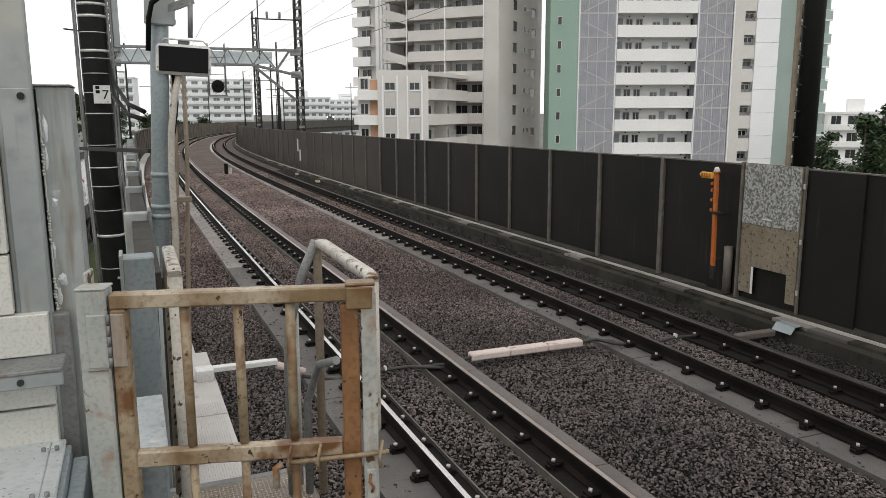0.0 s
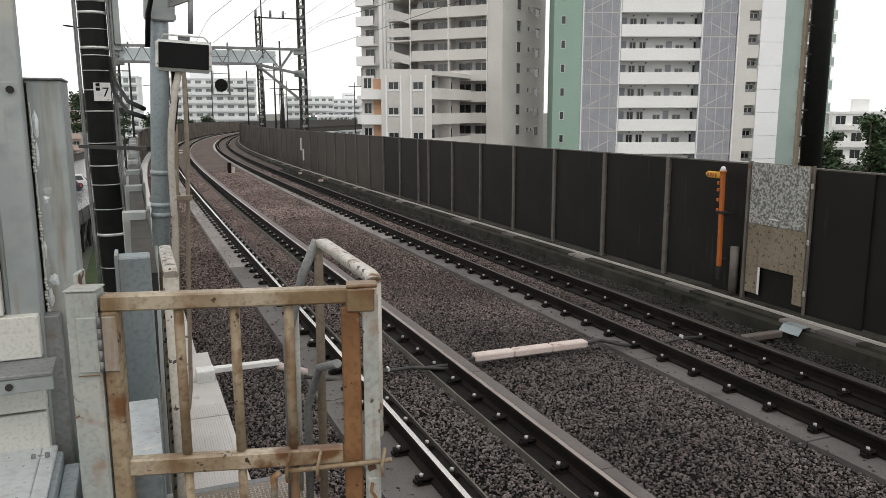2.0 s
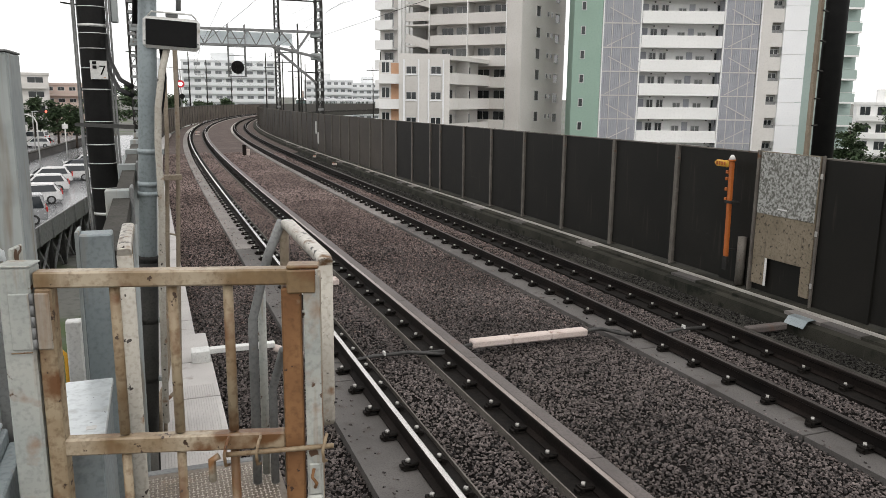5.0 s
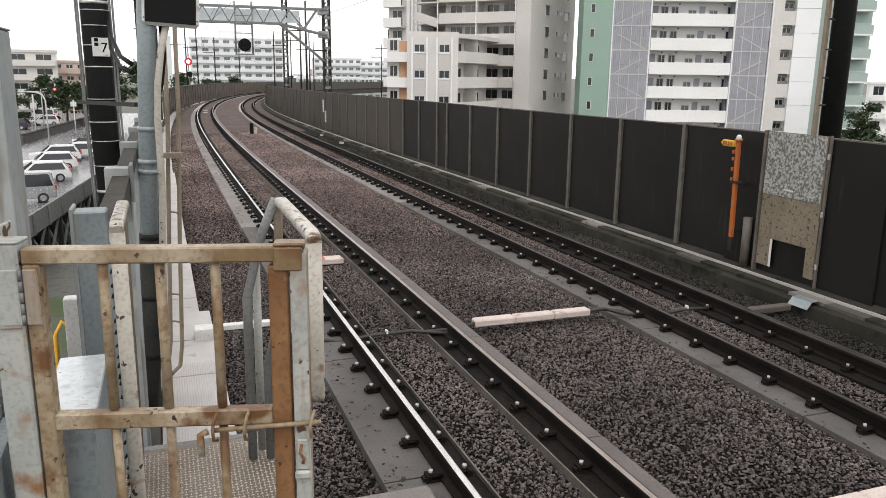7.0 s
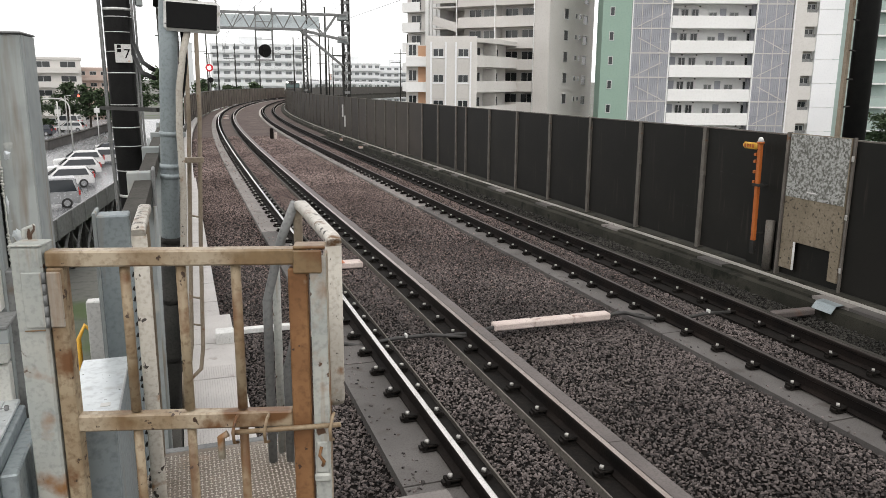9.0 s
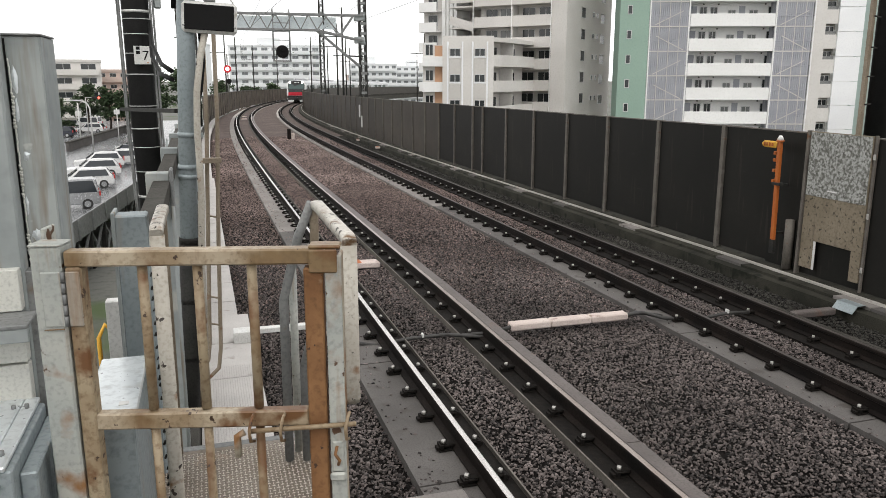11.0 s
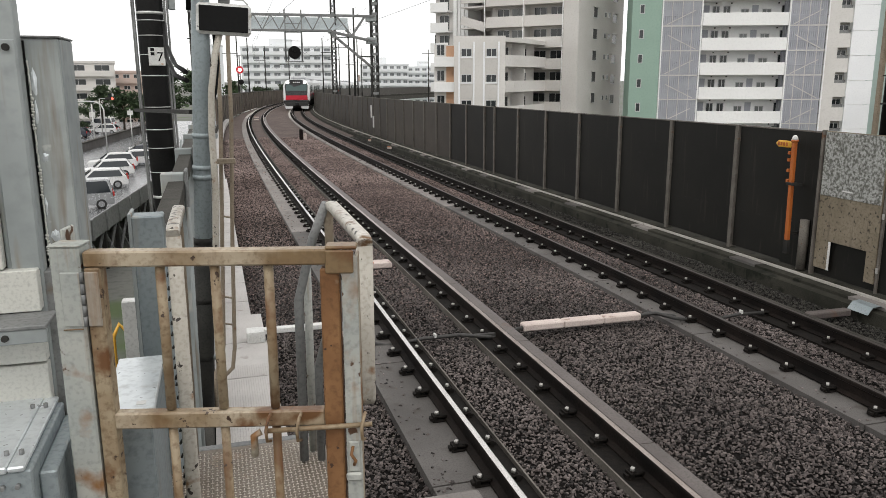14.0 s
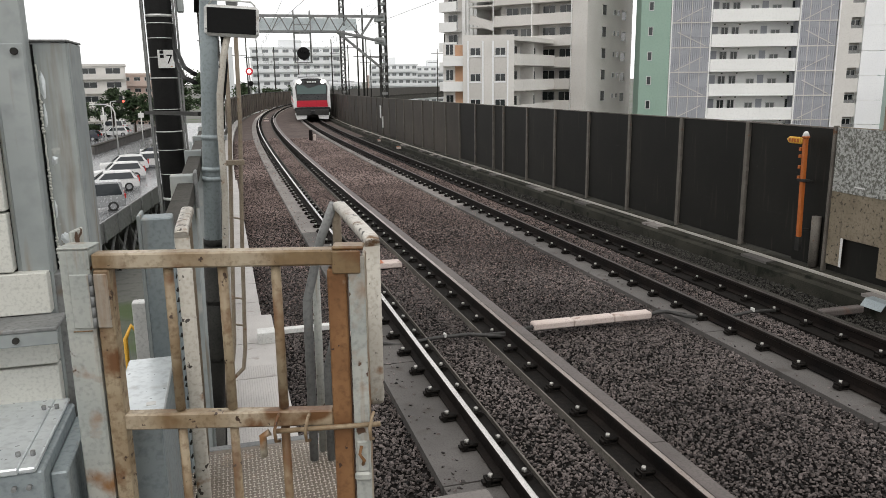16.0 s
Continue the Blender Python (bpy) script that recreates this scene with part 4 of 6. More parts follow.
    for z in (2.45, 2.62, 2.7, 2.95, 3.6):
        part("strap", tube([(0, 0, z), (0, 0, z + 0.02)], 0.145, 20), M["steel_mid"], t, "bright metal strap")
    for z in (2.35, 2.72, 3.1, 3.5, 3.9):
        part("step_bolt", tube([(-0.2, -0.05, z), (-0.45, -0.2, z)], 0.012, 6), M["steel_dark"], t)


build_line()

# ---- the platform end: gate, rails, cabinets, poles ----
M["gate_paint"] = material("gate_paint", ((0.33, 0.35, 0.33), (0.45, 0.45, 0.41)), 0.6, metal=0.15, scale=5, fine=60, bump=0.15, spots=((0.25, 0.125, 0.05), 4.5, 0.57), streak=((0.23, 0.125, 0.052), 0.55), chips=((0.09, 0.045, 0.022), 15, 0.64))
M["tread_worn"] = material("tread_worn", ((0.46, 0.41, 0.35), (0.60, 0.56, 0.50)), 0.5, metal=0.2, scale=4, fine=60, bump=0.05, spots=((0.36, 0.27, 0.18), 5, 0.6))
M["plate_tread"] = material("plate_tread", ((0.14, 0.112, 0.085), (0.22, 0.19, 0.16)), 0.55, metal=0.3, scale=4, fine=60, bump=0.1, spots=((0.25, 0.19, 0.14), 6, 0.6))
M["walk_slab"] = material("walk_slab", ((0.42, 0.40, 0.385), (0.52, 0.50, 0.48)), 0.8, scale=2, fine=80, bump=0.12, spots=((0.3, 0.27, 0.25), 7, 0.64))
M["pink_slab"] = material("pink_slab", ((0.50, 0.41, 0.37), (0.62, 0.54, 0.50)), 0.8, scale=3, fine=70, bump=0.15, spots=((0.33, 0.24, 0.2), 8, 0.62))
M["bright_sheet"] = material("bright_sheet", ((0.62, 0.66, 0.68), (0.74, 0.78, 0.79)), 0.32, metal=0.5, scale=5, fine=40, bump=0.05, spots=((0.5, 0.52, 0.52), 9, 0.6))
M["blue_grey"] = material("blue_grey", ((0.22, 0.26, 0.275), (0.30, 0.34, 0.35)), 0.5, metal=0.25, scale=2.5, fine=50, bump=0.06, streak=((0.27, 0.26, 0.23), 0.64))
GY = -5.5
GATE_TURN = pose(-2.150, -5.53, 0.031, 0, 0, -14) @ pose(2.154, 5.525, 0)  # the gate stands askew to the track


def build_gate():
    post = thing("gate_post", "square grey steel gate post streaked with rust", "gate post", GATE_TURN)
    part("shaft", box((-2.243, GY - 0.03, 0.98), (-2.160, GY + 0.05, 2.198), 0.006), M["gate_paint"], post)
    part("cap", box((-2.246, GY - 0.033, 2.198), (-2.157, GY + 0.053, 2.204), 0.004), M["gate_paint"], post)
    part("lug", box((-2.243, GY + 0.05, 2.1), (-2.233, GY + 0.13, 2.235), 0.004), M["gate_paint"], post)
    g = thing("platform_gate", "rusty cream-painted steel gate with round bars, closed", "gate", GATE_TURN)
    part("top_rail", box((-2.154, GY - 0.025, 2.138), (-1.437, GY + 0.025, 2.184), 0.005), M["rust_rail"], g)
    part("hinge_stile", box((-2.154, GY - 0.025, 1.06), (-2.108, GY + 0.025, 2.137), 0.005), M["rust_half"], g)
    part("lock_stile", box((-1.492, GY - 0.027, 1.06), (-1.437, GY + 0.025, 2.128), 0.005), M["rust_heavy"], g, "heavily rusted stile")
    part("middle_rail", box((-2.112, GY - 0.02, 1.642), (-1.492, GY + 0.02, 1.693), 0.005), M["rust_rail"], g)
    part("bottom_rail", box((-2.112, GY - 0.02, 1.06), (-1.492, GY + 0.02, 1.11), 0.005), M["rust_paint"], g)
    for x in (-1.95, -1.795, -1.642):
        part("gate_bar", tube([(x, GY + 0.005, 1.1), (x, GY + 0.005, 1.645)], 0.0135, 12), M["rust_half"], g)
        part("gate_bar", tube([(x, GY + 0.005, 1.697), (x, GY + 0.005, 2.135)], 0.0145, 12), M["rust_half"], g)
    hinge = part("hinge", box((-2.218, GY - 0.036, 1.967), (-2.160, GY - 0.028, 2.127), 0.003), M["gate_paint"], g)
    part("hinge_leaf", box((-2.152, GY - 0.032, 1.967), (-2.112, GY - 0.0255, 2.127), 0.003), M["gate_paint"], hinge)
    for k in range(5):
        part("knuckle", tube([(-2.157, GY - 0.034, 1.969 + k * 0.032), (-2.157, GY - 0.034, 1.999 + k * 0.032)], 0.006, 10), M["steel_mid"], hinge)
    part("hinge_weld", tube([(-2.22, GY - 0.036, 1.959), (-2.165, GY - 0.036, 1.961)], 0.002, 6), M["rust_half"], hinge)
    # clasp over the top and sliding bolt
    clasp = part("clasp", box((-1.475, GY - 0.037, 2.115), (-1.395, GY - 0.026, 2.183), 0.004), M["rust_rail"], g)
    part("clasp_top", box((-1.475, GY - 0.034, 2.184), (-1.385, GY + 0.03, 2.195), 0.004), M["rust_rail"], clasp)
    bolt = part("sliding_bolt", tube([(-1.66, GY - 0.04, 1.639), (-1.352, GY - 0.04, 1.655)], 0.0075, 10), M["rust_half"], g)
    part("bolt_handle", tube([(-1.68, GY - 0.04, 1.637), (-1.70, GY - 0.045, 1.627), (-1.70, GY - 0.045, 1.562)], 0.011, 8), M["rust_paint"], bolt)
    for x in (-1.655, -1.565, -1.375):
        loop = bmesh.new()
        bm_tube(loop, [(x, GY - 0.028, 1.602), (x - 0.006, GY - 0.052, 1.612), (x - 0.008, GY - 0.056, 1.647), (x, GY - 0.05, 1.682), (x + 0.003, GY - 0.028, 1.687)], 0.005, 8)
        part("bolt_loop", loop, M["rust_half"], bolt)
    lock = thing("catch_post", "pale grey angle post with hasp beside the gate", "gate post", GATE_TURN)
    part("angle_face", box((-1.430, GY - 0.03, 0.98), (-1.384, GY - 0.02, 2.165), 0.003), M["gate_paint"], lock)
    part("angle_return", box((-1.394, GY - 0.02, 0.98), (-1.384, GY + 0.05, 2.165), 0.003), M["rust_paint"], lock)
    hasp = part("hasp", box((-1.425, GY - 0.04, 1.50), (-1.39, GY - 0.031, 1.60), 0.004), M["gate_paint"], lock)
    part("hasp_tongue", box((-1.432, GY - 0.052, 1.475), (-1.385, GY - 0.036, 1.502), 0.006), M["gate_paint"], hasp)
    part("hasp_loop", tube([(-1.41, GY - 0.04, 1.585), (-1.415, GY - 0.055, 1.565), (-1.402, GY - 0.055, 1.545), (-1.408, GY - 0.04, 1.525)], 0.005, 8), M["rust_heavy"], hasp)


def oval(bm, pts, w, h, n=14):
    """A flattened pipe along points in the y-z plane: w wide across x, h deep."""
    rings = []
    for i, p in enumerate(pts):
        a, b = Vector(pts[max(i - 1, 0)]), Vector(pts[min(i + 1, len(pts) - 1)])
        d = (b - a).normalized()
        side = Vector((1, 0, 0))
        up = side.cross(d).normalized()
        ring = []
        for k in range(n):
            c, q = math.cos(2 * math.pi * k / n), math.sin(2 * math.pi * k / n)
            c, q = math.copysign(abs(c) ** 0.55, c), math.copysign(abs(q) ** 0.55, q)
            ring.append(bm.verts.new(Vector(p) + side * (w / 2 * c) + up * (h / 2 * q)))
        rings.append(ring)
    for a, b in zip(rings, rings[1:]):
        for k in range(n):
            bm.faces.new((a[k], a[(k + 1) % n], b[(k + 1) % n], b[k])).smooth = True
    bm.faces.new(rings[0][::-1])
    bm.faces.new(rings[-1])
    return bm


def handrail(x, y0, y1, z, foot, label):
    """A flattened pipe handrail: upright near leg, top bar with a squared near end, round far leg."""
    h = thing("handrail", label, "handrail", group="handrails")
    w, d = 0.054, 0.040
    part("near_leg", oval(bmesh.new(), [(x, y0 + 0.012, foot - 0.012), (x, y0, foot), (x, y0, z - 0.02)], w, d), M["cream_pipe"], h)
    part("top_bar", oval(bmesh.new(), [(x, y0 - 0.018, z - 0.012), (x, y0, z - 0.004), (x, y0 + 0.03, z), (x, y1 - 0.06, z), (x, y1 - 0.03, z - 0.006)], w * 0.92, d), M["cream_worn"], h, "worn top with bare metal and dark flakes")
    part("far_leg", tube([(x, y1 - 0.04, z - 0.004), (x - 0.004, y1 - 0.012, z - 0.02), (x - 0.008, y1, z - 0.06), (x - 0.015, y1, 1.0)], 0.019, 14), M["tan_pipe"], h)
    part("foot_weld", tube([(x - 0.026, y0 + 0.022, foot + 0.005), (x + 0.026, y0 + 0.022, foot + 0.005)], 0.006, 8), M["rust_half"], h)
    rng = random.Random(int(-x * 100))
    zz = foot + 0.05
    while zz < z - 0.05:
        ln = rng.uniform(0.008, 0.022)
        part("paint_drip", tube([(x - 0.028, y0 + rng.uniform(0, 0.014), zz), (x - 0.031 - rng.uniform(0, 0.004), y0 + 0.012, zz - ln)], rng.uniform(0.003, 0.0065), 6), M["steel_dark"], h)
        zz += rng.uniform(0.03, 0.06)
    return h


def build_rails():
    handrail(-1.325, -5.40, -4.62, 2.175, 1.625, "chipped cream pipe handrail with a looped end")
    h = handrail(-1.940, -4.92, -4.38, 2.150, 1.0, "cream pipe handrail peeling in black flakes")
    b = thing("brace_pipe", "bent dark grey brace pipe under the handrail", "brace", group="brace pipes")
    part("pipe", tube([(-1.345, -4.64, 2.18), (-1.40, -4.6, 2.03), (-1.47, -4.58, 1.75), (-1.475, -4.58, 1.0)], 0.02, 12), M["steel_mid"], b)
    b2 = thing("brace_pipe", "bent dark grey brace pipe under the handrail", "brace", group="brace pipes")
    part("pipe", tube([(-1.33, -4.9, 1.72), (-1.37, -4.75, 1.66), (-1.40, -4.62, 1.45), (-1.40, -4.6, 1.0)], 0.018, 12), M["steel_mid"], b2)
    p = thing("stanchion", "pale pipe stanchion beside the steps", "stanchion")
    part("pipe", tube([(-1.425, -4.5, 1.0), (-1.42, -4.5, 1.95)], 0.018, 12), M["gate_paint"], p)


def build_deck():
    d = thing("platform_step", "raised chequer-plate landing behind the gate", "landing", kind="structure")
    part("tread_plate", box((-2.15, -5.40, 0.94), (-1.36, -4.33, 0.985), 0.004), M["plate_tread"], d, "chequered steel plate, rust-stained")
    # raised lens pattern
    bumps = bmesh.new()
    for i in range(38):
        for j in range(44):
            x, y = -2.08 + i * 0.0185, -5.30 + j * 0.0215
            dx, dy = (0.0082, 0.0030) if (i + j) % 2 else (0.0030, 0.0090)
            vs = [bumps.verts.new(q) for q in ((x - dx, y, 0.985), (x, y - dy, 0.985), (x + dx, y, 0.985), (x, y + dy, 0.985), (x, y, 0.991))]
            for k in range(4):
                bumps.faces.new((vs[k], vs[(k + 1) % 4], vs[4]))
    tagged(part("tread_pattern", bumps, M["tread_worn"], d, "raised chequer pattern"), kind="stuff")
    part("landing_edge", box((-2.15, -4.33, 0.86), (-1.36, -4.28, 0.985), 0.005), M["steel_mid"], d)
    for x in (-2.1, -1.42):
        part("landing_leg", box((x - 0.03, -4.4, -0.5), (x + 0.03, -4.34, 0.94)), M["steel_mid"], d)
    part("platform_edge", box((-1.19, -16, 0.75), (-0.77, -4.955, 0.95), 0.012), M["concrete_mid"], d, "worn concrete platform nose")
    tagged(part("platform_floor", box((-6.0, -16, 0.6), (-2.16, -4.3, 0.898)), M["concrete"]), "grey concrete station platform behind the gate", "platform", kind="structure")
    tagged(part("platform_floor", box((-2.155, -16, 0.6), (-1.195, -5.65, 0.898)), M["concrete"]), "grey concrete station platform behind the gate", "platform", kind="structure")
    w = thing("walkway", "pale grey slab walkway beside the ballast", "walkway", kind="structure")
    y = -3.9
    k = 0
    while y < 16:
        x0, x1 = (-1.93, -1.40) if y < 0.75 else (-1.93, -1.50)
        z = -0.0 if y < 0.75 else -0.12
        part("walk_slab", sweep([(x0, z), (x1, z), (x1, z - 0.12), (x0, z - 0.12)], y, y + 0.98, 0.5), M["walk_slab"], w)
        y += 1.0
        k += 1
    far = sweep([(-1.93, -0.13), (-1.55, -0.13), (-1.55, -0.3), (-1.93, -0.3)], 16.1, 60, 1)
    part("walk_strip", far, M["walk_slab"], w)
    dots = bmesh.new()
    for i in range(22):
        for j in range(110):
            x, y = -1.88 + i * 0.021, -2.9 + j * 0.021
            vs = [dots.verts.new(q) for q in ((x - 0.006, y, 0.001), (x, y - 0.006, 0.001), (x + 0.006, y, 0.001), (x, y + 0.006, 0.001), (x, y, 0.005))]
            for k in range(4):
                dots.faces.new((vs[k], vs[(k + 1) % 4], vs[4]))
    tagged(part("grip_studs", dots, M["walk_slab"], w, "fine studs"), kind="stuff")
    sd = sweep([(-2.0, 0.2), (-1.94, 0.2), (-1.94, -0.5), (-2.0, -0.5)], -4.4, 60, 1)
    tagged(part("walkway_kerb", sd, M["concrete_dark"]), "low concrete kerb at the viaduct's edge", "kerb", kind="structure")


def build_boxes():
    b = thing("cable_box", "blue-grey steel cable box with a bright galvanised lid", "cable box")
    part("body", box((-2.165, -5.39, 0.98), (-2.02, -4.87, 1.635), 0.004), M["blue_grey"], b)
    part("lid", box((-2.172, -5.40, 1.635), (-2.012, -4.86, 1.660), 0.004), M["bright_sheet"], b, "bright sheet lid")
    part("sticker", box((-2.07, -5.33, 1.660), (-2.04, -5.30, 1.6615)), M["white_plate"], b)
    c = thing("junction_cabinet", "low galvanised junction cabinet with bolted cover plates", "cabinet")
    part("body", box((-2.9, -5.66, 0.9), (-2.31, -5.18, 1.64), 0.005), M["blue_grey"], c)
    part("cover", box((-2.92, -5.67, 1.64), (-2.37, -5.17, 1.66), 0.004), M["bright_sheet"], c, "bolted bright cover")
    part("cover", box((-2.369, -5.67, 1.642), (-2.325, -5.17, 1.658), 0.004), M["bright_sheet"], c)
    part("side_box", box((-2.309, -5.60, 0.9), (-2.262, -5.2, 1.60), 0.005), M["blue_grey"], c)
    for x in (-2.385, -2.347):
        for y in (-5.26, -5.59):
            part("bolt", tube([(x, y, 1.655), (x, y, 1.672)], 0.007, 8), M["steel_mid"], c)
        part("bolt", tube([(x, -5.66, 1.60), (x, -5.675, 1.60)], 0.007, 8), M["steel_mid"], c)
    # tall channel post with the beam of the side fence running on from it
    f = thing("side_fence", "galvanised side fence with a brown top beam on channel posts", "fence")
    part("end_post", box((-2.125, -4.52, -0.3), (-2.0, -4.40, 2.14), 0.006), M["blue_grey"], f, "blue-grey channel post")
    part("post_flange", box((-2.135, -4.53, -0.3), (-2.121, -4.38, 2.155), 0.003), M["galv_dull"], f)
    part("top_beam", sweep([(-2.10, 1.95), (-2.0, 1.95), (-2.0, 2.05), (-2.10, 2.05)], -4.4, 14, 1.0), M["concrete_dark"], f, "brown-grey beam")
    y = -2.6
    while y < 13:
        part("fence_post", box((-2.13, y - 0.05, -0.5), (-1.985, y + 0.05, 2.1), 0.006), M["galv_dull"], f)
        part("bracket", box((-1.985, y - 0.1, 1.8), (-1.965, y + 0.1, 2.12), 0.006), M["steel_mid"], f)
        y += 1.9
    s = thing("white_post", "plain white steel post below the fence", "post")
    part("shaft", box((-2.27, -3.9, -0.5), (-2.2, -3.83, 1.62), 0.006), M["white_frame"], s)
    o = thing("hoop_barrier", "orange hoop barrier down by the road", "barrier")
    part("hoop", tube([(-3.30, 3.0, -1.8), (-3.30, 3.0, -0.75), (-3.22, 3.05, -0.58), (-3.10, 3.1, -0.75), (-3.10, 3.1, -1.8)], 0.03, 10), M["yellow"], o)


def build_end_wall():
    w = thing("wall_end", "grey steel end wall with cream cladding and a patched edge sheet", "wall", kind="structure")
    part("edge_sheet", box((-2.40, -4.88, 0.78), (-2.225, -4.86, 2.868), 0.003), M["galv_stained"], w, "patched galvanised sheet with rusty runs")
    part("sheet_return", box((-2.24, -4.858, 0.78), (-2.222, -4.62, 2.868), 0.003), M["galv_dull"], w)
    part("sheet_cap", box((-2.40, -4.89, 2.869), (-2.218, -4.62, 2.876), 0.002), M["steel_mid"], w)
    part("corner_column", box((-2.445, -4.96, 0.78), (-2.335, -4.885, 4.2), 0.005), M["galv_dull"], w, "grey steel column")
    part("column_patch", box((-2.43, -4.969, 2.09), (-2.338, -4.961, 2.86), 0.003), M["galv_dull"], w)
    smear = random.Random(11)
    for cx, cz, rx, rz in ((-2.312, 2.72, 0.010, 0.05), (-2.316, 2.62, 0.008, 0.04), (-2.302, 2.47, 0.012, 0.017), (-2.318, 2.30, 0.007, 0.03), (-2.297, 2.19, 0.016, 0.024), (-2.313, 2.13, 0.010, 0.03)):
        blob = bmesh.new()
        ring = [(cx + rx * (0.7 + smear.random() * 0.5) * math.cos(a * 0.4), cz + rz * (0.7 + smear.random() * 0.5) * math.sin(a * 0.4)) for a in range(15)]
        mid = blob.verts.new((cx, -4.8835, cz))
        vs = [blob.verts.new((x, -4.8802, z)) for x, z in ring]
        for a in range(15):
            blob.faces.new((vs[a], vs[(a + 1) % 15], mid))
        part("sealant_smear", blob, M["bright_sheet"], w, "pale smear of sealant")
    bead = bmesh.new()
    rng = random.Random(3)
    pts = [(-2.324 + rng.uniform(-0.0015, 0.0015), -4.886, 2.08 + 0.011 * k) for k in range(66)]
    bm_tube(bead, pts, 0.003, 6)
    for k in range(0, 66):
        if (k // 11) % 2 == 0:
            x, y, z = pts[k]
            d = rng.uniform(0.003, 0.0065)
            bm_tube(bead, [(x, y, z), (x + rng.uniform(-0.003, 0.003), y - 0.003, z + 0.009)], d, 6)
    part("seam", box((-2.3345, -4.8845, 0.78), (-2.3285, -4.8805, 2.86)), M["black"], w, "dark open seam")
    part("sealant_bead", bead, M["cream_panel"], w, "lumpy sealant bead")
    for z0, z1, x1, y0 in ((2.316, 2.72, -2.447, -5.0), (2.105, 2.308, -2.447, -5.0), (1.955, 2.100, -2.345, -5.01), (1.772, 1.892, -2.345, -5.01), (1.45, 1.764, -2.345, -5.01), (0.78, 1.44, -2.345, -5.01)):
        part("cladding_panel", box((-4.5, y0, z0), (x1, -4.95, z1), 0.003), M["cream_panel"], w, "cream cladding panel")
    part("cladding_back", box((-4.5, -4.955, 0.78), (-2.45, -4.90, 2.8)), M["steel_dark"], w)
    part("ledge", box((-4.5, -5.17, 1.938), (-2.30, -5.0, 1.952), 0.003), M["steel_mid"], w)
    part("ledge_web", box((-4.5, -5.165, 1.89), (-2.30, -5.150, 1.938), 0.003), M["galv_dull"], w)
    part("ledge_bolt", tube([(-2.425, -5.166, 1.915), (-2.425, -5.175, 1.915)], 0.011, 12), M["steel_dark"], w)
    part("column_foot", box((-2.342, -4.95, 0.78), (-2.285, -4.885, 2.08), 0.004), M["steel_mid"], w)
    part("base_cover", box((-4.5, -5.10, 1.575), (-2.41, -5.0, 1.615), 0.004), M["steel_mid"], w)
    part("header_beam", box((-4.5, -4.95, 2.80), (-2.445, -4.89, 2.86), 0.004), M["steel_mid"], w)
    mesh = bmesh.new()
    for k in range(12):
        bm_tube(mesh, [(-2.45 - k * 0.06, -4.92, 2.87), (-2.9 - k * 0.06, -4.92, 3.5)], 0.003, 5)
        bm_tube(mesh, [(-2.45 - k * 0.06, -4.924, 3.5), (-2.9 - k * 0.06, -4.924, 2.87)], 0.003, 5)
    part("wire_mesh", mesh, M["steel_mid"], w, "diagonal wire mesh")
    part("column_bolt", tube([(-2.365, -4.969, 2.835), (-2.365, -4.980, 2.835)], 0.012, 10), M["steel_dark"], w)
    part("door_frame", box((-2.52, -5.03, 2.33), (-2.478, -5.001, 2.75), 0.004), M["white_frame"], w)
    part("door_seal", tube([(-2.47, -5.002, 2.35), (-2.467, -5.004, 2.5), (-2.472, -5.002, 2.75)], 0.006, 6), M["steel_dark"], w)
    part("stain_strip", box((-2.56, -5.03, 2.33), (-2.523, -5.001, 2.72), 0.004), M["yellow"], w)
    w.matrix_world = pose(-1.755, -7.829, 2.685) @ Matrix.Scale(0.94, 4) @ pose(1.755 - 0.038, 7.829, -2.685 - 0.045)  # drawn six per cent too large


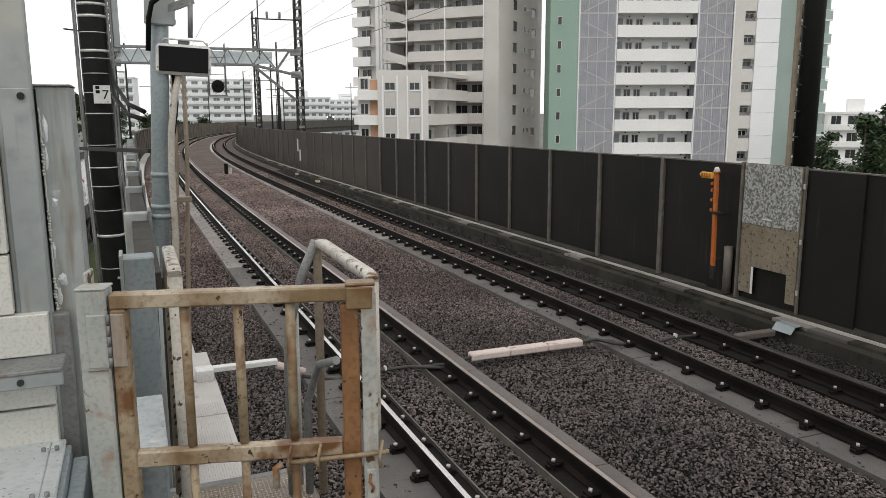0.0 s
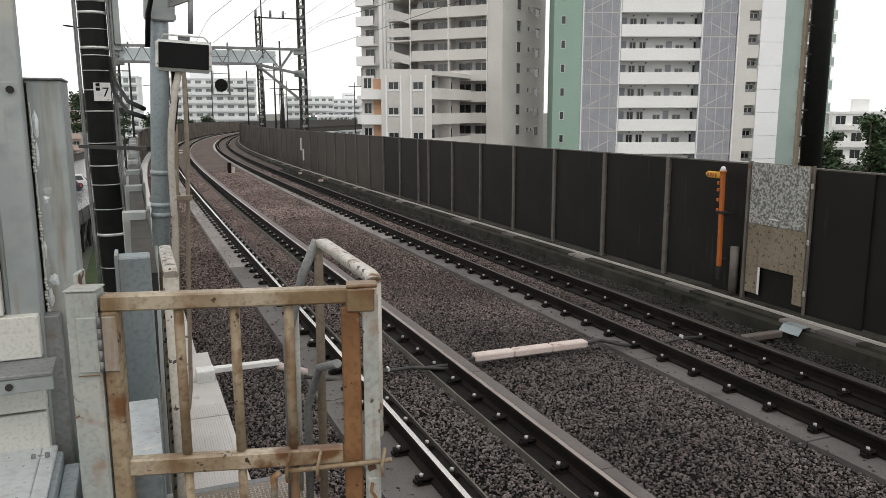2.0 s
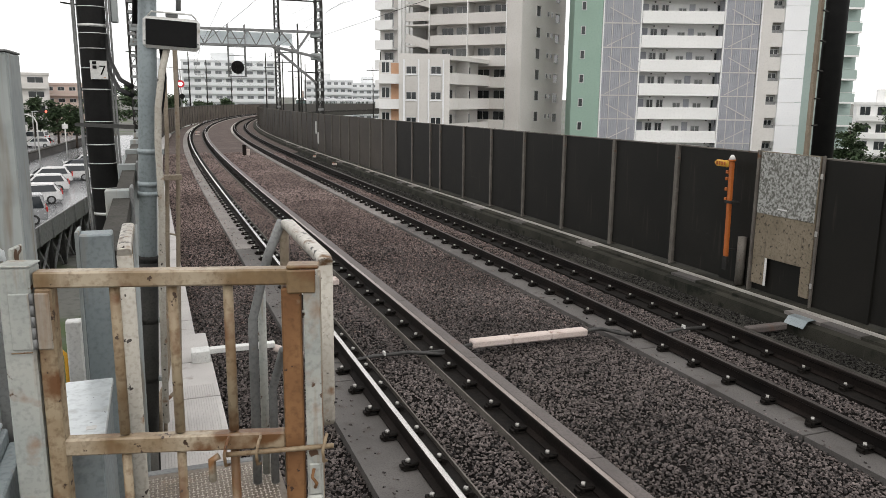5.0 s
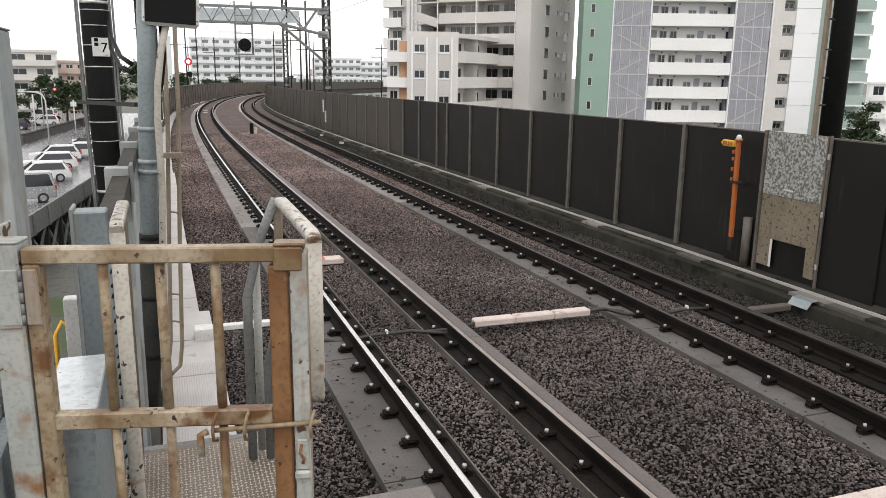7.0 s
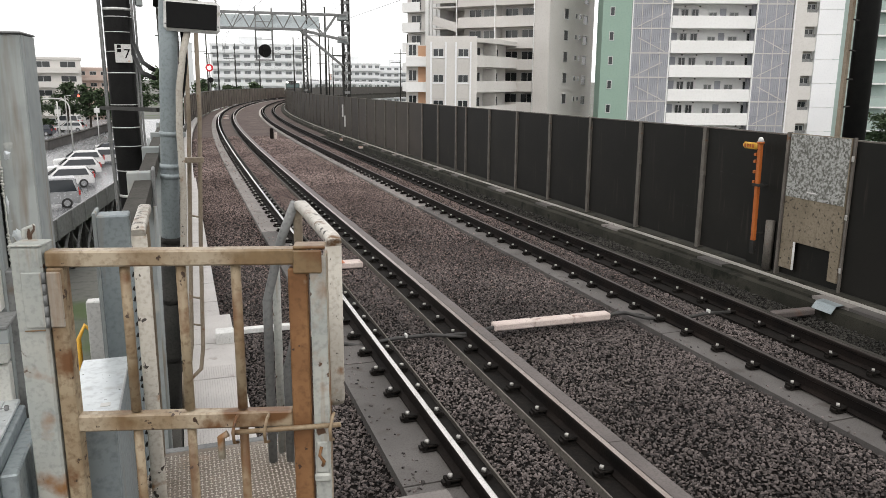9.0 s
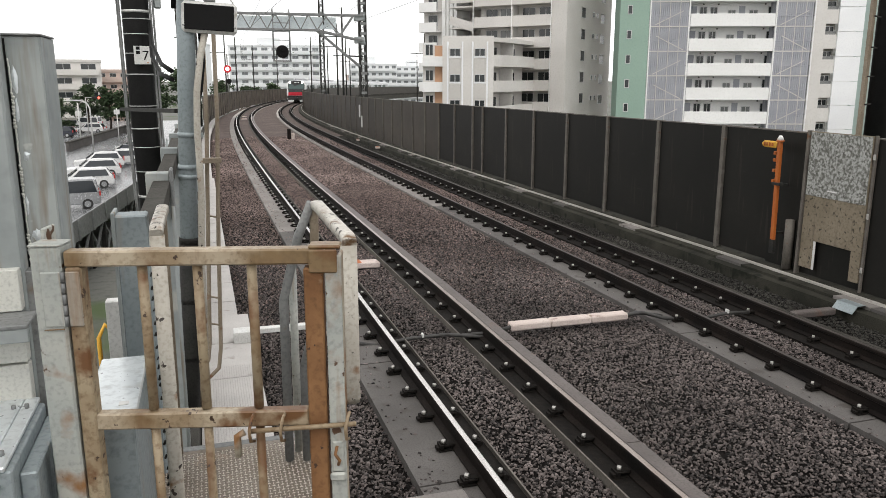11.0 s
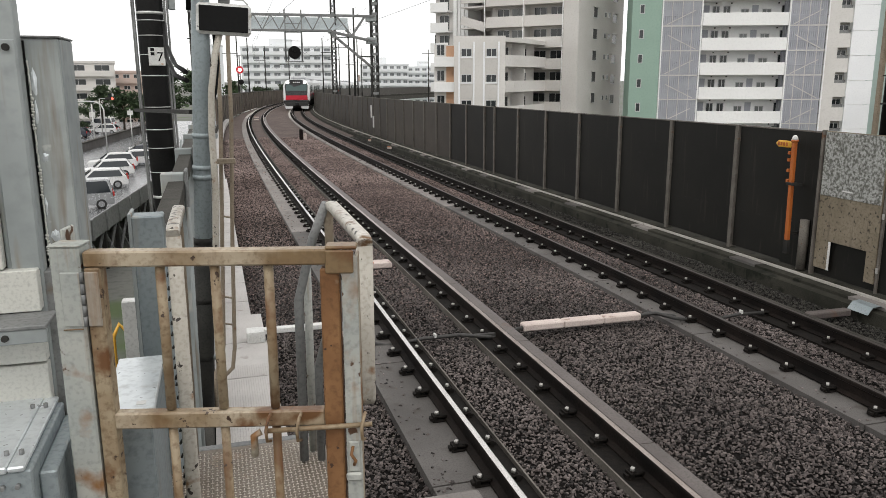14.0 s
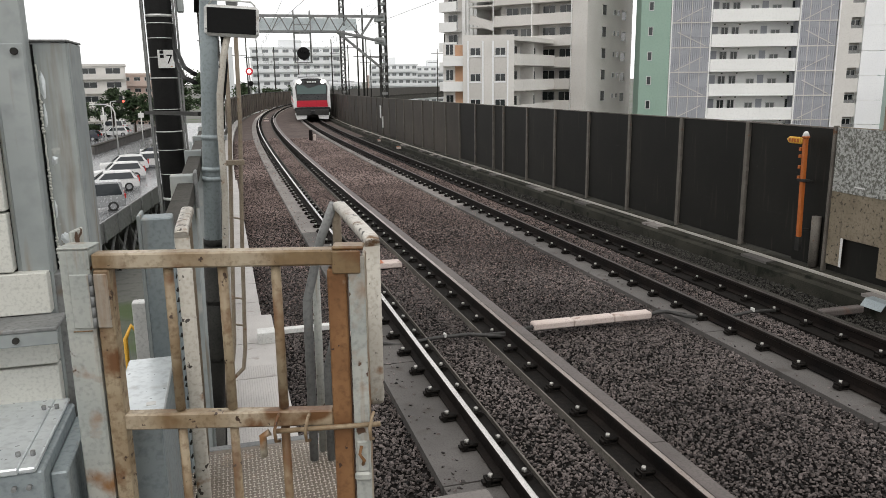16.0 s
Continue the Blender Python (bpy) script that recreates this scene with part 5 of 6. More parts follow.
def build_poles():
    # thick mast wrapped in black sheet with straps and thin conduits
    m = thing("wrapped_mast", "tall mast wrapped in black sheet with metal straps and thin conduits", "line mast", pose(-2.315, 0.4, 0, 0, 0.0, 0))
    part("sleeve", tube([(0.03, 0, -8.0), (0.03, 0, 0.9), (0.0, 0, 2.2), (-0.01, 0, 6.5)], 0.125, 24), M["black"], m, "black sheet wrapping")
    def mx(z):
        return float(np.interp(z, [0.9, 2.2, 6.5], [0.03, 0.0, -0.01]))
    for z, wide in ((0.95, 0.02), (1.2, 0.02), (1.52, 0.05), (1.78, 0.02), (2.02, 0.02), (2.2, 0.03), (2.42, 0.02), (2.72, 0.03), (2.92, 0.02), (3.1, 0.02), (3.24, 0.02), (3.3, 0.05), (3.48, 0.02), (3.62, 0.05), (3.73, 0.05), (4.0, 0.02), (4.3, 0.04)):
        part("strap", tube([(mx(z), 0, z), (mx(z), 0, z + wide * (0.55 if wide > 0.03 else 0.4))], 0.128, 24), M["tape"], m, "metal strap")
    for dx, r in ((-0.142, 0.012), (-0.158, 0.007), (0.14, 0.011), (0.165, 0.010)):
        part("conduit", tube([(dx + mx(z), -0.05, z) for z in (0.9, 1.6, 2.2, 3.0, 4.0, 6.5)], r, 8), M["steel_mid"], m, "thin grey conduit")
    part("wide_duct", box((0.17, -0.03, 3.35), (0.235, 0.05, 6.5), 0.01), M["galv_dull"], m)
    part("step_bolt", tube([(-0.12, 0, 3.5), (-0.25, -0.05, 3.51)], 0.008, 6), M["steel_dark"], m)
    part("hanging_loop", tube([(0.2, -0.12, 2.1), (0.21, -0.14, 1.6), (0.2, -0.15, 1.2), (0.15, -0.15, 1.08), (0.05, -0.16, 1.12)], 0.012, 8), M["galv_dull"], m)
    pl = thing("number_plate", "white plate with a black figure 7 strapped to the mast", "sign", pose(-2.275, 0.255, 2.785, 90, 0, 6))
    part("plate", box((-0.075, 0.035, 0.0), (0.075, 0.205, 0.006), 0.002), M["white_plate"], pl)
    fc = bpy.data.curves.new("digit", "FONT")
    fc.body, fc.size, fc.extrude = "7", 0.125, 0.001
    tmp = bpy.data.objects.new("digit_tmp", fc)
    me = bpy.data.meshes.new_from_object(tmp)
    bpy.data.objects.remove(tmp)
    me.materials.clear()
    me.materials.append(M["black"])
    digit = part("digit", me, None, pl)
    digit.location = (-0.002, 0.075, 0.008)
    for z in (0.13, 0.17):
        part("small_mark", box((-0.055, z, 0.006), (-0.02, z + 0.03, 0.008)), M["black"], pl)
    part("red_mark", box((0.035, 0.045, 0.006), (0.055, 0.055, 0.008)), M["facade_orange"], pl)
    # grey signal pole, leaning a little
    g = thing("monitor_pole", "grey steel pole with dark sleeves and clamps", "pole", pose(-1.995, -2.0, 0.0, 0, 3.1, 0))
    part("shaft", tube([(0, 0, -0.2), (0, 0, 6)], 0.062, 20), M["blue_grey"], g)
    part("lower_sleeve", tube([(0, 0, 0.0), (0, 0, 1.55)], 0.068, 20), M["steel_dark"], g, "dark sleeve")
    for z in (0.6, 1.05, 1.5, 1.98, 2.05, 2.28, 3.35):
        part("clamp", tube([(0, 0, z), (0, 0, z + 0.035)], 0.068, 20), M["blue_grey"] if z > 1.9 else M["steel_dark"], g, "metal clamp")
        part("clamp_lug", box((0.06, -0.02, z), (0.11, 0.02, z + 0.035), 0.004), M["galv_dull"], g)
    part("head_box", box((-0.1, -0.09, 3.33), (0.1, -0.05, 3.55), 0.01), M["galv_dull"], g)
    part("monitor_arm", bm_beam(bmesh.new(), (0.0, -0.06, 3.42), (0.22, -0.1, 3.52), 0.04, 0.05), M["steel_mid"], g)
    part("arm_drop", tube([(0.2, -0.1, 3.52), (0.2, -0.1, 3.26)], 0.018, 10), M["steel_mid"], g)
    # monitor in a white rounded hood
    s = thing("platform_monitor", "black platform monitor in a rounded white housing, switched off", "monitor", pose(-1.67, -2.08, 3.095, 0, 3.0, -3))
    body = bmesh.new()
    bm_box(body, (-0.185, -0.02, -0.105), (0.185, 0.09, 0.105), 0.022)
    part("housing", body, M["white_frame"], s)
    part("screen", box((-0.165, -0.027, -0.085), (0.165, -0.019, 0.085), 0.004), M["screen"], s, "black screen")
    part("visor", tube([(-0.15, 0.0, 0.108), (-0.13, -0.01, 0.135), (0.13, -0.01, 0.135), (0.16, 0.0, 0.108)], 0.006, 8), M["white_frame"], s)
    for x in (-0.172, 0.172):
        part("screw", tube([(x, -0.024, -0.06), (x, -0.02, -0.06)], 0.006, 8), M["steel_mid"], s)
    part("top_clamp", box((-0.04, 0.0, 0.105), (0.04, 0.05, 0.14), 0.008), M["steel_mid"], s)
    # cables and conduits
    for pts, r, mat, lab in (
        ([(-1.70, -2.03, 3.02), (-1.745, -2.08, 2.85), (-1.785, -2.1, 2.6), (-1.80, -2.1, 2.35), (-1.80, -2.1, 1.9), (-1.83, -2.1, 1.4), (-1.86, -2.1, 0.3)], 0.024, "cream_pipe", "thick cream cable conduit below the monitor"),
        ([(-1.74, -1.98, 3.0), (-1.73, -1.96, 2.8), (-1.76, -1.96, 2.6), (-1.79, -1.97, 2.5)], 0.016, "cable", "black cable hanging from the monitor"),
        ([(-1.72, -1.5, 3.1), (-1.73, -1.5, 2.4), (-1.78, -1.5, 1.4), (-1.82, -1.5, 0.55), (-1.84, -1.54, 0.42), (-1.90, -1.60, 0.33), (-1.91, -1.62, 0.0)], 0.017, "tan_pipe", "tan conduit bending at its foot"),
        ([(-1.64, -1.5, 3.05), (-1.65, -1.5, 2.4), (-1.70, -1.5, 1.4), (-1.735, -1.5, 0.5), (-1.76, -1.54, 0.34), (-1.86, -1.58, 0.26), (-1.875, -1.60, 0.0)], 0.017, "tan_pipe", "tan conduit bending at its foot"),
        ([(-1.90, -2.09, 3.15), (-1.885, -2.12, 3.36), (-1.86, -2.16, 3.46), (-1.77, -2.18, 3.53), (-1.70, -2.2, 3.62), (-1.67, -2.2, 3.9), (-1.67, -2.2, 4.2)], 0.018, "cable", "thick black cable over the monitor"),
        ([(-2.19, 0.3, 3.22), (-2.15, -0.3, 2.98), (-2.05, -1.1, 2.80), (-1.95, -1.9, 2.74)], 0.017, "cable", "black cable slung between mast and pole"),
        ([(-2.19, 0.28, 3.14), (-2.16, -0.3, 2.88), (-2.06, -1.1, 2.72), (-1.95, -1.9, 2.68)], 0.017, "cable", "black cable slung between mast and pole"),
        ([(-2.03, -3.6, 2.0), (-1.995, -3.6, 1.2), (-2.0, -3.6, 0.2)], 0.014, "steel_mid", "grey conduit on the fence"),
        ([(-1.955, -3.1, 1.95), (-1.965, -3.1, 1.1), (-1.97, -3.1, 0.1)], 0.012, "galv_dull", "grey conduit on the fence"),
    ):
        tagged(part("conduit" if mat != "cable" else "cable", tube(pts, r, 10), M["black" if mat == "cable" else mat]), lab, "conduit" if mat != "cable" else "cable")
    lad = thing("conduit_bracket", "tan steel cross strap holding the conduits", "bracket")
    part("strap", box((-1.95, -1.62, 2.045), (-1.64, -1.57, 2.085), 0.004), M["tan_pipe"], lad)
    for z in (1.62, 1.3, 0.95, 0.72):
        part("rung", tube([(-1.765 - (1.95 - z) * 0.04, -1.5, z), (-1.685 - (1.95 - z) * 0.04, -1.5, z - 0.02)], 0.008, 6), M["tan_pipe"], lad)
    br = thing("cross_bracket", "dark steel channel bracing mast and pole", "bracket")
    part("channel", bm_beam(bmesh.new(), (-2.5, 0.22, 2.40), (-1.93, -1.95, 2.46), 0.035, 0.03), M["steel_dark"], br)


def build_small():
    # cable crossing: white box, trough pieces, cables
    b = thing("cable_duct_box", "white ribbed cable duct box on the walkway", "duct box")
    part("duct_body", box((-1.60, 0.02, 0.0), (-1.42, 0.2, 0.12), 0.006), M["white_plate"], b)
    part("duct_arm", box((-1.42, 0.1, 0.06), (-0.75, 0.19, 0.115), 0.006), M["white_plate"], b, "white duct arm")
    for k in range(12):
        part("rib", box((-1.595 + k * 0.014, 0.016, 0.02), (-1.589 + k * 0.014, 0.021, 0.1)), M["white_frame"], b)
    p = thing("pipe_length", "pale plastic pipe covering a cable", "pipe")
    part("pipe", tube([(-0.76, 0.14, 0.05), (-0.46, 0.12, -0.06)], 0.04, 12), M["pink_slab"], p)
    t = thing("cable_cover", "pinkish white concrete cable cover between the tracks", "cable cover")
    for x0, x1 in ((1.45, 1.95), (1.955, 2.46), (2.465, 2.95)):
        part("cover_piece", box((x0, -0.09, -0.13), (x1, 0.05, -0.045), 0.014), M["pink_slab"], t)
    t2 = thing("cable_cover", "dusty pinkish concrete cable cover between the tracks", "cable cover")
    for x0, x1 in ((2.1, 2.6), (2.605, 3.1)):
        part("cover_piece", box((x0, -4.42, -0.16), (x1, -4.28, -0.075), 0.014), M["pink_slab"], t2)
    for k, pts in enumerate(([(-0.5, 0.1, -0.1), (-0.1, 0.05, -0.18), (0.3, 0.0, -0.12), (0.7, -0.02, -0.11), (1.1, -0.05, -0.17), (1.46, -0.03, -0.09)], [(0.9, 0.02, -0.15), (1.2, -0.05, -0.13), (1.46, -0.05, -0.09)],
                [(2.93, -0.02, -0.09), (3.2, 0.02, -0.09), (3.45, -0.05, -0.16), (3.8, -0.1, -0.21)], [(2.93, -0.04, -0.1), (3.15, 0.08, -0.1), (3.5, 0.05, -0.17)], [(4.0, -0.1, -0.2), (4.3, -0.12, -0.16), (4.62, -0.16, -0.16)])):
        tagged(part("track_cable", tube(pts, 0.022, 8), M["cable"]), "dark cable crossing under the rail", "cable", "track cables")
    for (x, y, z) in ((0.42, 0.0, -0.09), (4.32, -0.12, -0.125)):
        tagged(part("cable_tie", box((x - 0.012, y - 0.03, z - 0.03), (x + 0.012, y + 0.03, z + 0.015), 0.004), M["white_plate"]), "small white tie on a cable", "cable tie", "cable ties")
    s = thing("bent_sheet", "bent galvanised cover sheet lying by the trough", "metal sheet")
    sh = bmesh.new()
    prof = [(5.66, -0.12), (5.73, -0.03), (5.84, -0.02), (5.99, -0.07)]
    for (xa, za), (xb, zb) in zip(prof, prof[1:]):
        vs = [sh.verts.new(q) for q in ((xa, -0.72, za), (xb, -0.72 + (0.06 if xb > 5.9 else 0), zb), (xb, -0.40, zb), (xa, -0.40, za))]
        sh.faces.new(vs)
    ob = part("sheet", sh, M["blue_grey"], s)
    ob.modifiers.new("thick", "SOLIDIFY").thickness = 0.006
    st = thing("concrete_stub", "brownish concrete trough stub leading to the wall", "trough piece")
    part("stub", box((5.05, -0.48, -0.2), (5.66, -0.36, -0.12), 0.012), M["plank_pink"], st)
    # marker with orange post and yellow plate
    k = thing("distance_marker", "orange marker post with a small yellow plate on the noise wall", "marker post", pose(6.08, 1.24, -0.02, 0, -1.0, 0))
    part("marker_post", box((-0.026, -0.032, 0.42), (0.026, 0.032, 1.84), 0.006), M["orange"], k)
    part("post_foot", box((-0.025, -0.045, 0.22), (0.025, 0.045, 0.42), 0.004), M["steel_dark"], k)
    part("cap", tube([(0, 0, 1.86), (0, 0, 1.9), (0, 0, 1.925)], 0.05, 10, r_end=0.02), M["white_plate"], k)
    part("cap_band", tube([(0, 0, 1.835), (0, 0, 1.86)], 0.055, 10), M["orange"], k)
    plate = bmesh.new()
    for (ya, ra), (yb, rb) in zip(((0.05, 0.03), (0.08, 0.05), (0.32, 0.05)), ((0.08, 0.05), (0.32, 0.05), (0.37, 0.012))):
        bm_tube(plate, [(0.0, ya, 1.79), (0.0, yb, 1.79)], ra, 14, r_end=rb)
    bmesh.ops.scale(plate, vec=(0.25, 1, 1), verts=plate.verts)
    pl = part("plate", plate, M["yellow"], k, "yellow plate")
    for j in range(4):
        part("lettering", box((-0.018, 0.12 + j * 0.055, 1.765), (-0.0145, 0.155 + j * 0.055, 1.815)), M["orange"], pl)
    for z in (1.25, 1.4, 1.55, 1.65):
        part("notch", box((-0.03, 0.05, z), (0.02, 0.09, z + 0.045), 0.004), M["orange"], k)
    part("clamp", box((-0.04, -0.09, 1.22), (0.04, 0.07, 1.26), 0.004), M["steel_dark"], k)
    for z in (0.5, 1.2):
        part("wall_bracket", box((0.02, -0.015, z), (0.19, 0.015, z + 0.03), 0.003), M["steel_dark"], k)
    # tube added in place of a whitish smear of glare on the wall
    wr = thing("glare_smear", "short pale tube standing in for a smear of glare on the noise wall", "drain pipe")
    part("pipe", tube([(6.19, 1.05, 0.0), (6.19, 1.05, 0.72)], 0.065, 14), M["post_grey"], wr)
    # bare weathered board in the wall, with an opening at its foot
    bd = thing("weathered_board", "weathered speckled grey-brown board set into the noise wall, with a cut-out", "board")
    for nm, lo, hi in (("board_upper", (6.19, -0.23, 0.50), (6.22, 0.82, 1.99)), ("board_side", (6.19, 0.56, 0.1), (6.22, 0.82, 0.50)), ("board_side", (6.19, -0.23, 0.1), (6.22, -0.07, 0.50))):
        part(nm, box(lo, hi, 0.004), M["bare_board"], bd)
    part("backing", box((6.24, -1.14, 0.0), (6.27, 1.55, 1.95)), M["panel_dark"], bd, "dark backing")
    part("white_edge", box((6.186, 0.535, 0.1), (6.19, 0.575, 0.5)), M["white_plate"], bd)
    part("upper_cladding", box((6.183, -0.22, 1.12), (6.188, 0.81, 1.98), 0.002), M["galv_speck"], bd, "paler flaking upper half")
    part("handle_mark", box((6.178, 0.25, 1.21), (6.184, 0.42, 1.225)), M["white_plate"], bd)
    jamb = thing("board_jamb", "grey steel channel at the board's edge", "wall post")
    part("channel", box((6.20, -0.275, -0.02), (6.235, -0.24, 2.0), 0.005), M["post_grey"], jamb)
    for z in (0.25, 0.95, 1.7):
        part("clip", box((6.185, -0.285, z), (6.20, -0.245, z + 0.07), 0.004), M["bolt"], jamb)
    jamb = thing("board_jamb", "grey steel channel at the board's edge", "wall post")
    part("channel", box((6.16, 0.83, -0.02), (6.235, 0.87, 2.0), 0.005), M["post_grey"], jamb)
    # white plates on the wall further along
    for s_, z0, z1 in ((33.6, 0.9, 1.55), (33.0, 0.4, 1.0)):
        q = part("wall_plate", box((-0.06, -0.12, z0), (-0.02, 0.12, z1), 0.006), M["white_plate"])
        q.matrix_world = place(s_, WALL_O)
        tagged(q, "small white plate on the noise wall", "plate", "wall plates")
    mp = thing("track_marker", "short rusty marker stub between the tracks", "marker", place(33.5, 2.45, 0))
    part("stub", box((-0.09, -0.09, -0.2), (0.09, 0.09, 0.35), 0.02), M["rail_side"], mp)
    part("collar", box((0.12, -0.05, -0.2), (0.28, 0.09, 0.12), 0.02), M["pink_slab"], mp)
    for s_, o in ((3.7, 0.55), (63.0, 0.5), (58.0, 0.55), (26.0, 5.75), (31.0, 5.8)):
        tr = thing("track_beacon", "small pale beacon box with an orange edge between the rails", "beacon", place(s_, o, -0.12), group="track beacons")
        part("beacon_body", box((-0.2, -0.12, -0.06), (0.2, 0.12, 0.03), 0.012), M["pink_slab"], tr)
        part("orange_end", box((-0.2, -0.115, 0.031), (-0.08, 0.115, 0.038), 0.003), M["orange"], tr)


M["galv_speck"] = material("galv_speck", ((0.115, 0.115, 0.10), (0.40, 0.405, 0.385)), 0.7, scale=26, fine=60, bump=0.2, detail=3, spots=((0.06, 0.058, 0.048), 34, 0.585), lo=0.40, hi=0.58)
build_gate()
build_rails()
build_deck()
build_boxes()
build_end_wall()
build_poles()
build_small()

# ---- street level: ground, road, car-park ramp, cars, trees ----
M["asphalt"] = material("asphalt", ((0.15, 0.155, 0.16), (0.21, 0.215, 0.22)), 0.24, scale=0.15, fine=6, bump=0.05, detail=6)
M["ground"] = material("ground", ((0.10, 0.105, 0.09), (0.16, 0.16, 0.145)), 0.9, scale=0.05, fine=2, bump=0.05, spots=((0.07, 0.10, 0.04), 0.12, 0.55))
M["grass"] = material("grass", ((0.03, 0.055, 0.014), (0.055, 0.085, 0.024)), 0.95, scale=0.6, fine=20, bump=0.4)
M["leaf"] = material("leaf", ((0.025, 0.05, 0.018), (0.055, 0.085, 0.035)), 0.8, scale=0.5, fine=6, bump=0.0, vary=0.45, island=True)
M["leaf_brown"] = material("leaf_brown", ((0.12, 0.085, 0.05), (0.17, 0.13, 0.085)), 0.85, scale=0.5, fine=6, bump=0.0, vary=0.4, island=True)
M["bark"] = material("bark", ((0.06, 0.045, 0.035), (0.11, 0.085, 0.065)), 0.9, scale=3, fine=30, bump=0.3)
M["car_white"] = material("car_white", ((0.72, 0.72, 0.72), (0.76, 0.76, 0.76)), 0.2, scale=0.5, fine=8, bump=0.0)
M["car_silver"] = material("car_silver", ((0.42, 0.43, 0.44), (0.48, 0.49, 0.50)), 0.25, metal=0.5, scale=0.5, fine=8, bump=0.0)
M["car_dark"] = material("car_dark", ((0.03, 0.035, 0.05), (0.05, 0.055, 0.07)), 0.2, scale=0.5, fine=8, bump=0.0)
M["car_glass"] = glass("car_glass", (0.02, 0.025, 0.03), 0.08)
M["tyre"] = material("tyre", ((0.015, 0.015, 0.015), (0.03, 0.03, 0.03)), 0.8, scale=5, fine=20, bump=0.05)
M["tail_lamp"] = material("tail_lamp", ((0.4, 0.02, 0.02), (0.5, 0.04, 0.03)), 0.3, scale=5, fine=20, bump=0.0)


def car(m, paint, van=False, label="white hatchback car parked on the ramp deck"):
    c = thing("car", label, "car", m, group="parked cars")
    body = bmesh.new()
    h1, h2 = (0.95, 1.85) if van else (0.85, 1.48)
    side = [(-2.05, 0.28), (2.0, 0.28), (2.08, 0.55), (2.0, h1 - 0.12), (1.0, h1), (-1.95, h1 + 0.02), (-2.08, 0.7)]
    roof = [(1.0, h1), (0.35, h2 - 0.06), (-0.2, h2), (-1.55, h2 - 0.04), (-1.98, h1 + 0.02)] if not van else [(1.5, h1), (0.95, h2 - 0.06), (0.5, h2), (-1.85, h2 - 0.03), (-2.02, h1 + 0.02)]

    def slab(prof, w0, w1):
        L = [body.verts.new((-w0 if z < h1 + 0.05 else -w1, y, z)) for y, z in prof]
        R = [body.verts.new((w0 if z < h1 + 0.05 else w1, y, z)) for y, z in prof]
        body.faces.new(L)
        body.faces.new(R[::-1])
        for i in range(len(prof)):
            j = (i + 1) % len(prof)
            body.faces.new((L[i], R[i], R[j], L[j]))
    slab(side, 0.86, 0.86)
    slab(roof, 0.80, 0.62 if not van else 0.7)
    bmesh.ops.bevel(body, geom=body.edges[:], offset=0.05, segments=2, affect="EDGES")
    part("body", body, M[paint], c)
    y1, y0 = (0.25, -1.5) if not van else (0.75, -1.7)
    for sx in (-1, 1):
        g = bmesh.new()
        a, b = (0.815, 0.66) if not van else (0.815, 0.725)
        vs = [g.verts.new(p) for p in ((sx * a, y1 + 0.5, h1 + 0.05), (sx * a, y0 - 0.2, h1 + 0.07), (sx * b, y0, h2 - 0.12), (sx * b, y1, h2 - 0.12))]
        g.faces.new(vs)
        w = part("side_window", g, M["car_glass"], c)
        w.modifiers.new("thick", "SOLIDIFY").thickness = 0.02
    for nm, ya, yb in (("windscreen", (1.02 if not van else 1.52), (0.38 if not van else 0.98)), ("rear_window", -2.0, -1.6 if not van else -1.9)):
        g = bmesh.new()
        vs = [g.verts.new(p) for p in ((-0.68, ya, h1 + 0.08), (0.68, ya, h1 + 0.08), (0.56, yb, h2 - 0.1), (-0.56, yb, h2 - 0.1))]
        g.faces.new(vs)
        w = part(nm, g, M["car_glass"], c)
        w.modifiers.new("thick", "SOLIDIFY").thickness = 0.06
    for sx in (-1, 1):
        for y in (1.3, -1.3):
            wheel = part("wheel", tube([(sx * 0.70, y, 0.31), (sx * 0.88, y, 0.31)], 0.31, 18), M["tyre"], c)
            part("rim", tube([(sx * 0.875, y, 0.31), (sx * 0.895, y, 0.31)], 0.19, 14), M["car_silver"], wheel)
        part("tail_lamp", box((sx * 0.74 - 0.1, -2.1, h1 - 0.18), (sx * 0.74 + 0.1, -2.0, h1 + 0.12), 0.02), M["tail_lamp"], c, "red tail lamp")
        part("headlamp", box((sx * 0.68 - 0.14, 1.96, 0.6), (sx * 0.68 + 0.14, 2.07, 0.74), 0.02), M["white_plate"], c)
        part("door_mirror", box((sx * 0.95 - 0.08, 0.72, h1 + 0.02), (sx * 0.95 + 0.08, 0.82, h1 + 0.16), 0.03), M[paint], c)
    return c


